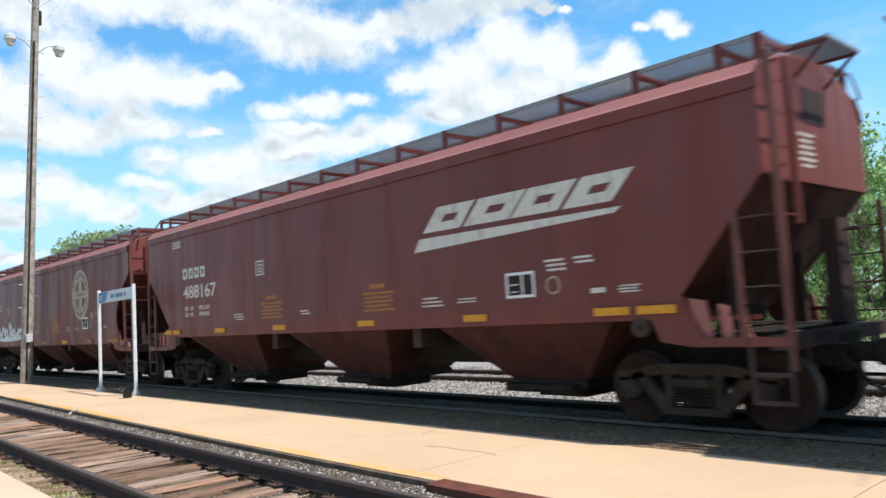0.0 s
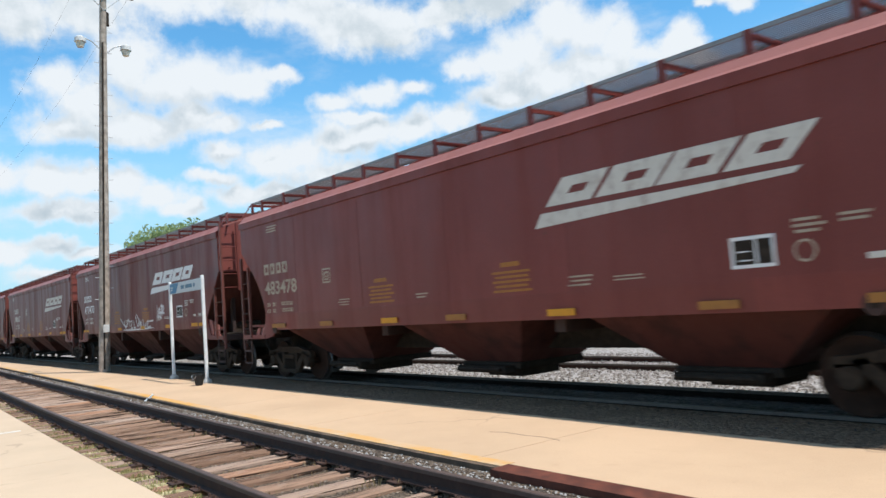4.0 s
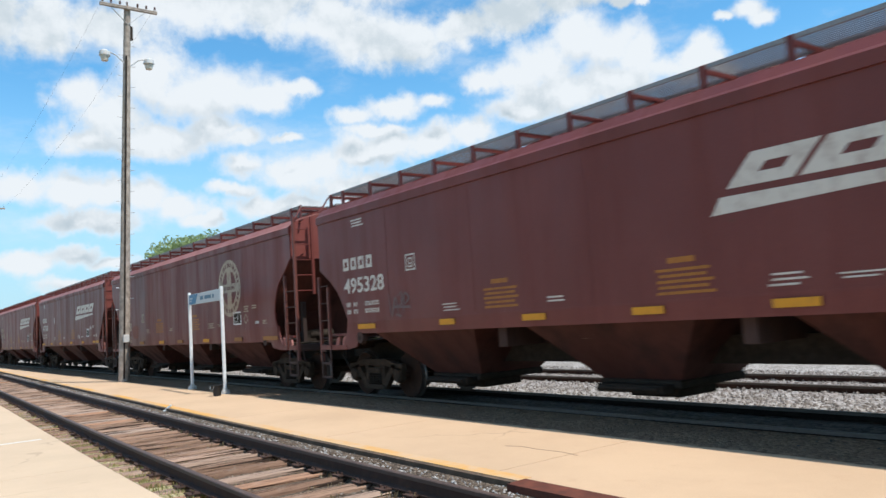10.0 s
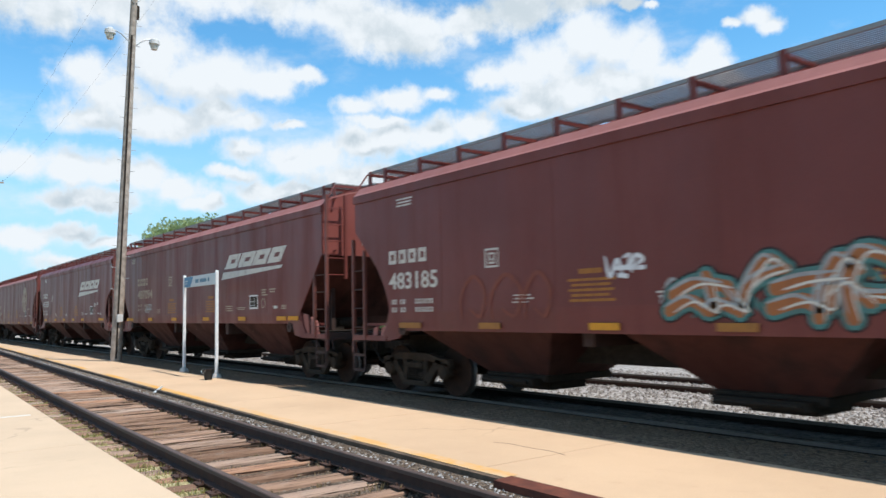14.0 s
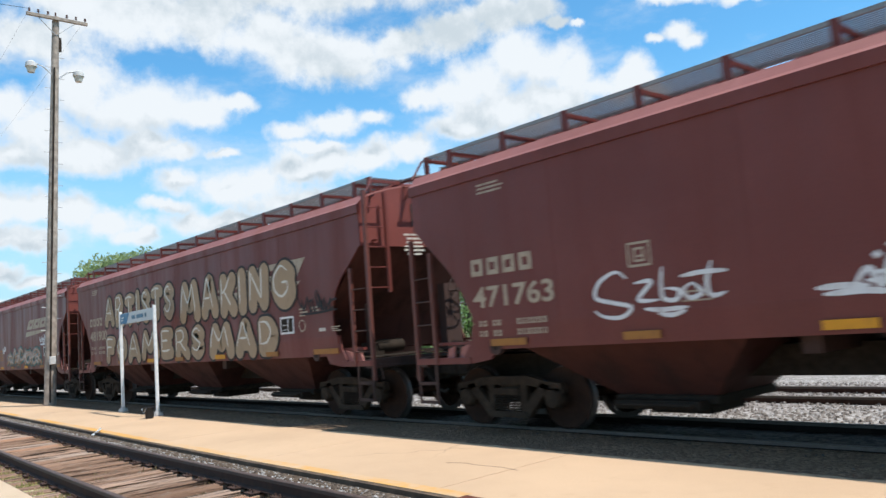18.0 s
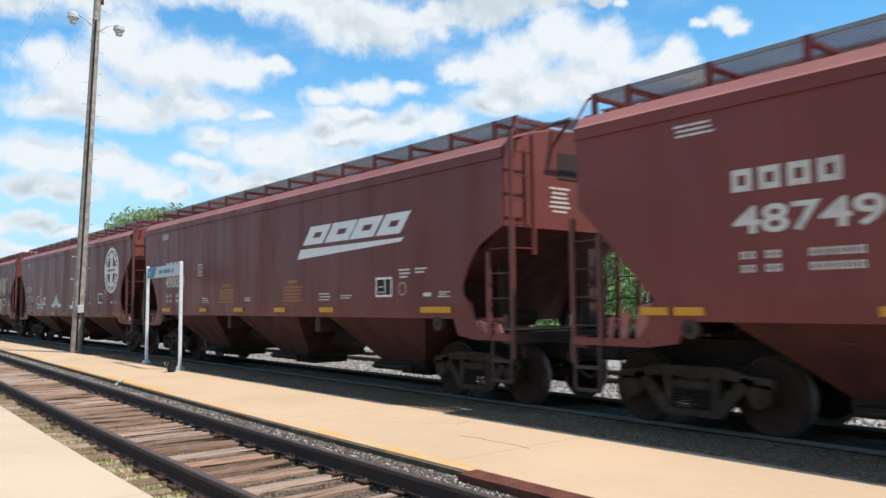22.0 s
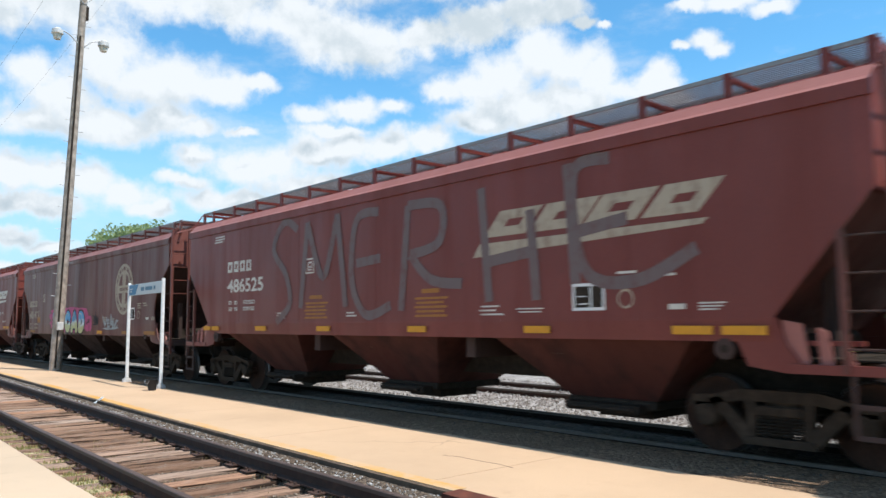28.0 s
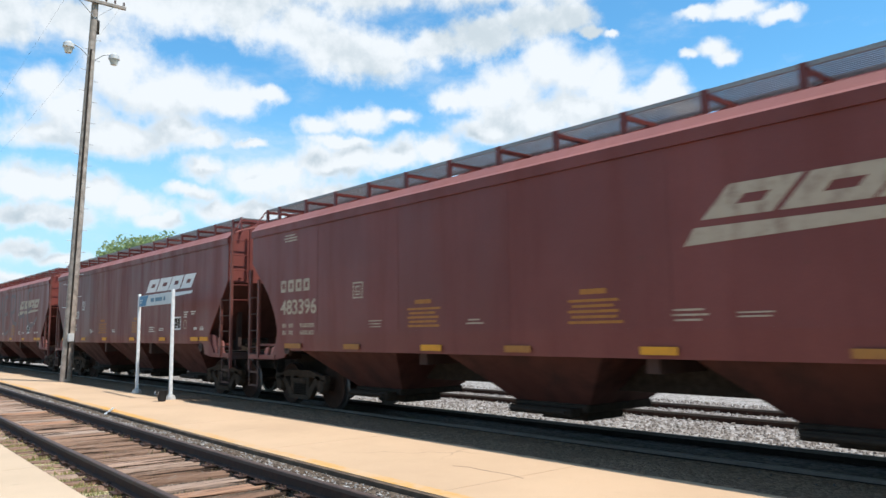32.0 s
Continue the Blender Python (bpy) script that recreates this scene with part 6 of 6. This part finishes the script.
scatter_stones("near_ballast", "dark oily stones along the near main rail", 700, along(-40, 4, 7.7, 8.70, -.045, False), .018, DARK_STONE, 4)


def leaf_look(name, a, b):
    def build(n, s, p):
        r = n.add("ShaderNodeNewGeometry").outputs["Random Per Island"]
        n.link(n.mix(r, a, b), s.inputs["Base Color"])
        s.inputs["Transmission Weight"].default_value = 0.0
        through_light = n.add("ShaderNodeBsdfTranslucent", {"Color": n.mix(r, tuple(v * 1.5 for v in a), tuple(v * 1.5 for v in b))})
        both = n.add("ShaderNodeMixShader", {0: 0.58, 1: s.outputs[0], 2: through_light.outputs[0]})
        n.tree.links.new(both.outputs[0], next(q for q in n.tree.nodes if q.type == "OUTPUT_MATERIAL").inputs[0])
    return material(name, build, Roughness=0.5, Specular_IOR_Level=0.3)


LEAF = leaf_look("green_leaves", (0.085, 0.165, 0.045), (0.32, 0.44, 0.18))
# leaves of the far trees, paled to put distance haze into the colour
HAZY_LEAF = leaf_look("haze_paled_leaves", (0.17, 0.22, 0.085), (0.34, 0.40, 0.20))
BARK = plain("grey_brown_bark", (0.12, 0.095, 0.075), 0.95, 0.0, 0.4, 8.0, 0.6)
BLADE = leaf_look("grass_blades", (0.20, 0.20, 0.06), (0.44, 0.39, 0.19))
DRY = leaf_look("dry_weed_stalks", (0.20, 0.145, 0.075), (0.30, 0.22, 0.12))


def quads(name, centres, size, mat, rng, droop=.3):
    """Small leaves, each a bent pair of triangles."""
    n = len(centres)
    u = rng.normal(size=(n, 3))
    u /= np.linalg.norm(u, axis=1)[:, None]
    w = np.cross(u, rng.normal(size=(n, 3)))
    w /= np.linalg.norm(w, axis=1)[:, None]
    k = (size * rng.uniform(.6, 1.4, n))[:, None]
    v = np.stack([centres - u * k, centres + w * k * .55, centres + u * k, centres - w * k * .55 - np.array([0, 0, droop]) * k * .3], 1)
    f = np.arange(n * 4).reshape(n, 4)
    me = bpy.data.meshes.new(name)
    me.from_pydata(v.reshape(-1, 3).tolist(), [], np.concatenate([f[:, [0, 1, 2]], f[:, [0, 2, 3]]]).tolist())
    me.materials.append(mat)
    return me


def build_tree(height, width, leaves, leaf, seed, bare=.25, foliage=None):
    root = empty("tree")
    rng = np.random.default_rng(seed)
    r0 = height * .016 + .03
    bm = bmesh.new()
    spine = [Vector((0, 0, -.35))]
    for k in range(1, 7):
        spine.append(Vector((rng.normal() * .03 * height * k / 6, rng.normal() * .03 * height * k / 6, height * .9 * k / 6)))
    for k in range(6):
        bar(bm, spine[k], spine[k + 1], r0 * (1 - k / 7), 8, r0 * (1 - (k + 1) / 7))
    clumps = []
    for k in range(26):
        f = bare + (1 - bare) * (k + .5) / 26
        i = min(5, int(f * 6))
        p = spine[i].lerp(spine[i + 1], min(1.0, f * 6 - i))
        a = k * 2.4 + rng.normal() * .4
        reach = width * .5 * (math.sin(math.pi * min(.97, .22 + .75 * (f - bare) / (1 - bare))) ** .7) * rng.uniform(.6, 1.15)
        q = p + Vector((math.cos(a) * reach, math.sin(a) * reach, reach * rng.uniform(.15, .6)))
        bar(bm, p, p.lerp(q, .6), r0 * .30, 5, r0 * .16)
        bar(bm, p.lerp(q, .6), q, r0 * .16, 5, r0 * .05)
        clumps += [(q, .17 * width), (p.lerp(q, .55), .15 * width)]
    part("trunk", bm, BARK, root, smooth=True)
    pts = []
    for c, r in clumps:
        m = max(4, int(leaves / len(clumps)))
        d = rng.normal(size=(m, 3))
        d *= (rng.random((m, 1)) ** .5) / np.linalg.norm(d, axis=1)[:, None]
        pts.append(np.array(c)[None] + d * r * np.array([1, 1, .75]) * rng.uniform(.7, 1.2))
    crown = new("crown", quads("crown", np.concatenate(pts), leaf, foliage or LEAF, rng))
    crown.parent = root
    return root


def build_trees():
    rng = random.Random(9)
    kinds = [build_tree(7.6, 4.6, 6500, .085, 31, .12), build_tree(8.6, 5.0, 7000, .09, 32, .18), build_tree(6.2, 4.4, 5600, .08, 33, .05)]
    spots = []
    x = -62.0
    while x < 12:
        spots.append((x + rng.uniform(-.6, .6), 23.2 + rng.uniform(-1.0, 1.3), .78))
        x += 2.3
    x = -66.0
    while x < 14:
        spots.append((x + rng.uniform(-1, 1), 27.5 + rng.uniform(-1.2, 1.6), .95))
        x += 3.1
    used = set()
    for k, (x, y, g) in enumerate(spots):
        i = rng.randrange(3)
        m = pose(x, y, -.3, 0, 0, rng.uniform(0, 360))
        s = g * rng.uniform(.85, 1.10)
        if i not in used:
            used.add(i)
            tree = kinds[i]
        else:
            tree = copy_thing(kinds[i], m)
        tree.matrix_basis = m @ Matrix.Diagonal((s, s, s, 1))
        tagged(tree, "slender leafy green tree in the row beyond the tracks", "tree", "trees beyond the tracks")
    big = build_tree(14.6, 12.0, 15000, .22, 41, .25, HAZY_LEAF)
    big.matrix_basis = pose(-97, 33, -.3)
    tagged(big, "tall broad green tree behind the train", "tree", "tall trees far down the line")
    other = copy_thing(big, pose(-101, 28.0, -.3, 0, 0, 140) @ Matrix.Diagonal((.66, .66, .66, 1)))
    other.matrix_basis = pose(-101, 28.0, -.3, 0, 0, 140) @ Matrix.Diagonal((.66, .66, .66, 1))


build_trees()


def build_bushes():
    """Leafy undergrowth under the row of trees."""
    rng = np.random.default_rng(8)
    pts = []
    for k in range(150):
        c = np.array([-58 + 68 * rng.random(), 21.3 + 2.6 * rng.random(), .15])
        m = 130
        d = rng.normal(size=(m, 3))
        d *= rng.random((m, 1)) ** .5 / np.linalg.norm(d, axis=1)[:, None]
        d[:, 2] = abs(d[:, 2])
        pts.append(c + d * np.array([1.1, .8, .9 + .9 * rng.random()]))
    tagged(new("undergrowth", quads("undergrowth", np.concatenate(pts), .085, LEAF, rng)), "dense green undergrowth below the trees", "bushes", kind="stuff")


def build_weeds(name, label, count, place, mat, height, seed, spread=.05):
    rng = np.random.default_rng(seed)
    tufts = place(rng, count)
    verts, faces = [], []
    for x, y, z in tufts:
        for k in range(rng.integers(5, 11)):
            a, h = rng.uniform(0, math.tau), height * rng.uniform(.4, 1.2)
            bx, by = x + rng.normal() * spread, y + rng.normal() * spread
            lx, ly = math.cos(a) * h * .55, math.sin(a) * h * .55
            w = .006 + .004 * rng.random()
            i = len(verts)
            verts += [(bx - w * math.sin(a), by + w * math.cos(a), z - .02), (bx + w * math.sin(a), by - w * math.cos(a), z - .02),
                      (bx + lx * .4 + w * .7 * math.sin(a), by + ly * .4 - w * .7 * math.cos(a), z + h * .65), (bx + lx, by + ly, z + h)]
            faces += [(i, i + 1, i + 2), (i, i + 2, i + 3)]
    me = bpy.data.meshes.new(name)
    me.from_pydata(verts, [], faces)
    me.materials.append(mat)
    tagged(new(name, me), label, "weeds", kind="stuff")


build_bushes()
build_weeds("weed_strip", "patchy green weeds along the near platform edge", 1500, along(-45, -1, 2.29, 2.93, -.205, True), BLADE, .026, 11)
build_weeds("dry_weeds", "dry weeds standing along the siding rails", 60, along(-30, -2, 4.22, 4.40, -.23, True), DRY, .085, 12)
build_weeds("tie_weeds", "thin dry grass between the siding ties", 320, along(-34, -2, 2.8, 4.3, -.235, True), DRY, .03, 13)


# ---------------------------------------------------------------- what moves
def when(place):
    """The time at which the leading end of car 0 stands at that place."""
    for (a, x), (b, y) in zip(RUN, RUN[1:]):
        if place >= y:
            return a + (b - a) * (x - place) / (x - y)
    return 32.0


def motions():
    for k, car in CARS.items():
        walk(car, [(t, car_pose(k, x)) for t, x in RUN])
    # the wheels roll with the train: a row for every 80 degrees of turn
    rolls, turn = [], 0.0
    reach = (front(0.0) - front(32.0)) / 0.4575
    while turn < reach:
        rolls.append((when(front(0.0) - turn * 0.4575), turn))
        turn += radians(80)
    rolls.append((32.0, reach))
    for car in CARS.values():
        for axle in car.children:
            if axle.name.startswith("wheelset"):
                x, y, z = axle.matrix_basis.translation
                walk(axle, [(t, pose(x, y, z, 0, -math.degrees(a) % 360, 0)) for t, a in rolls])


motions()
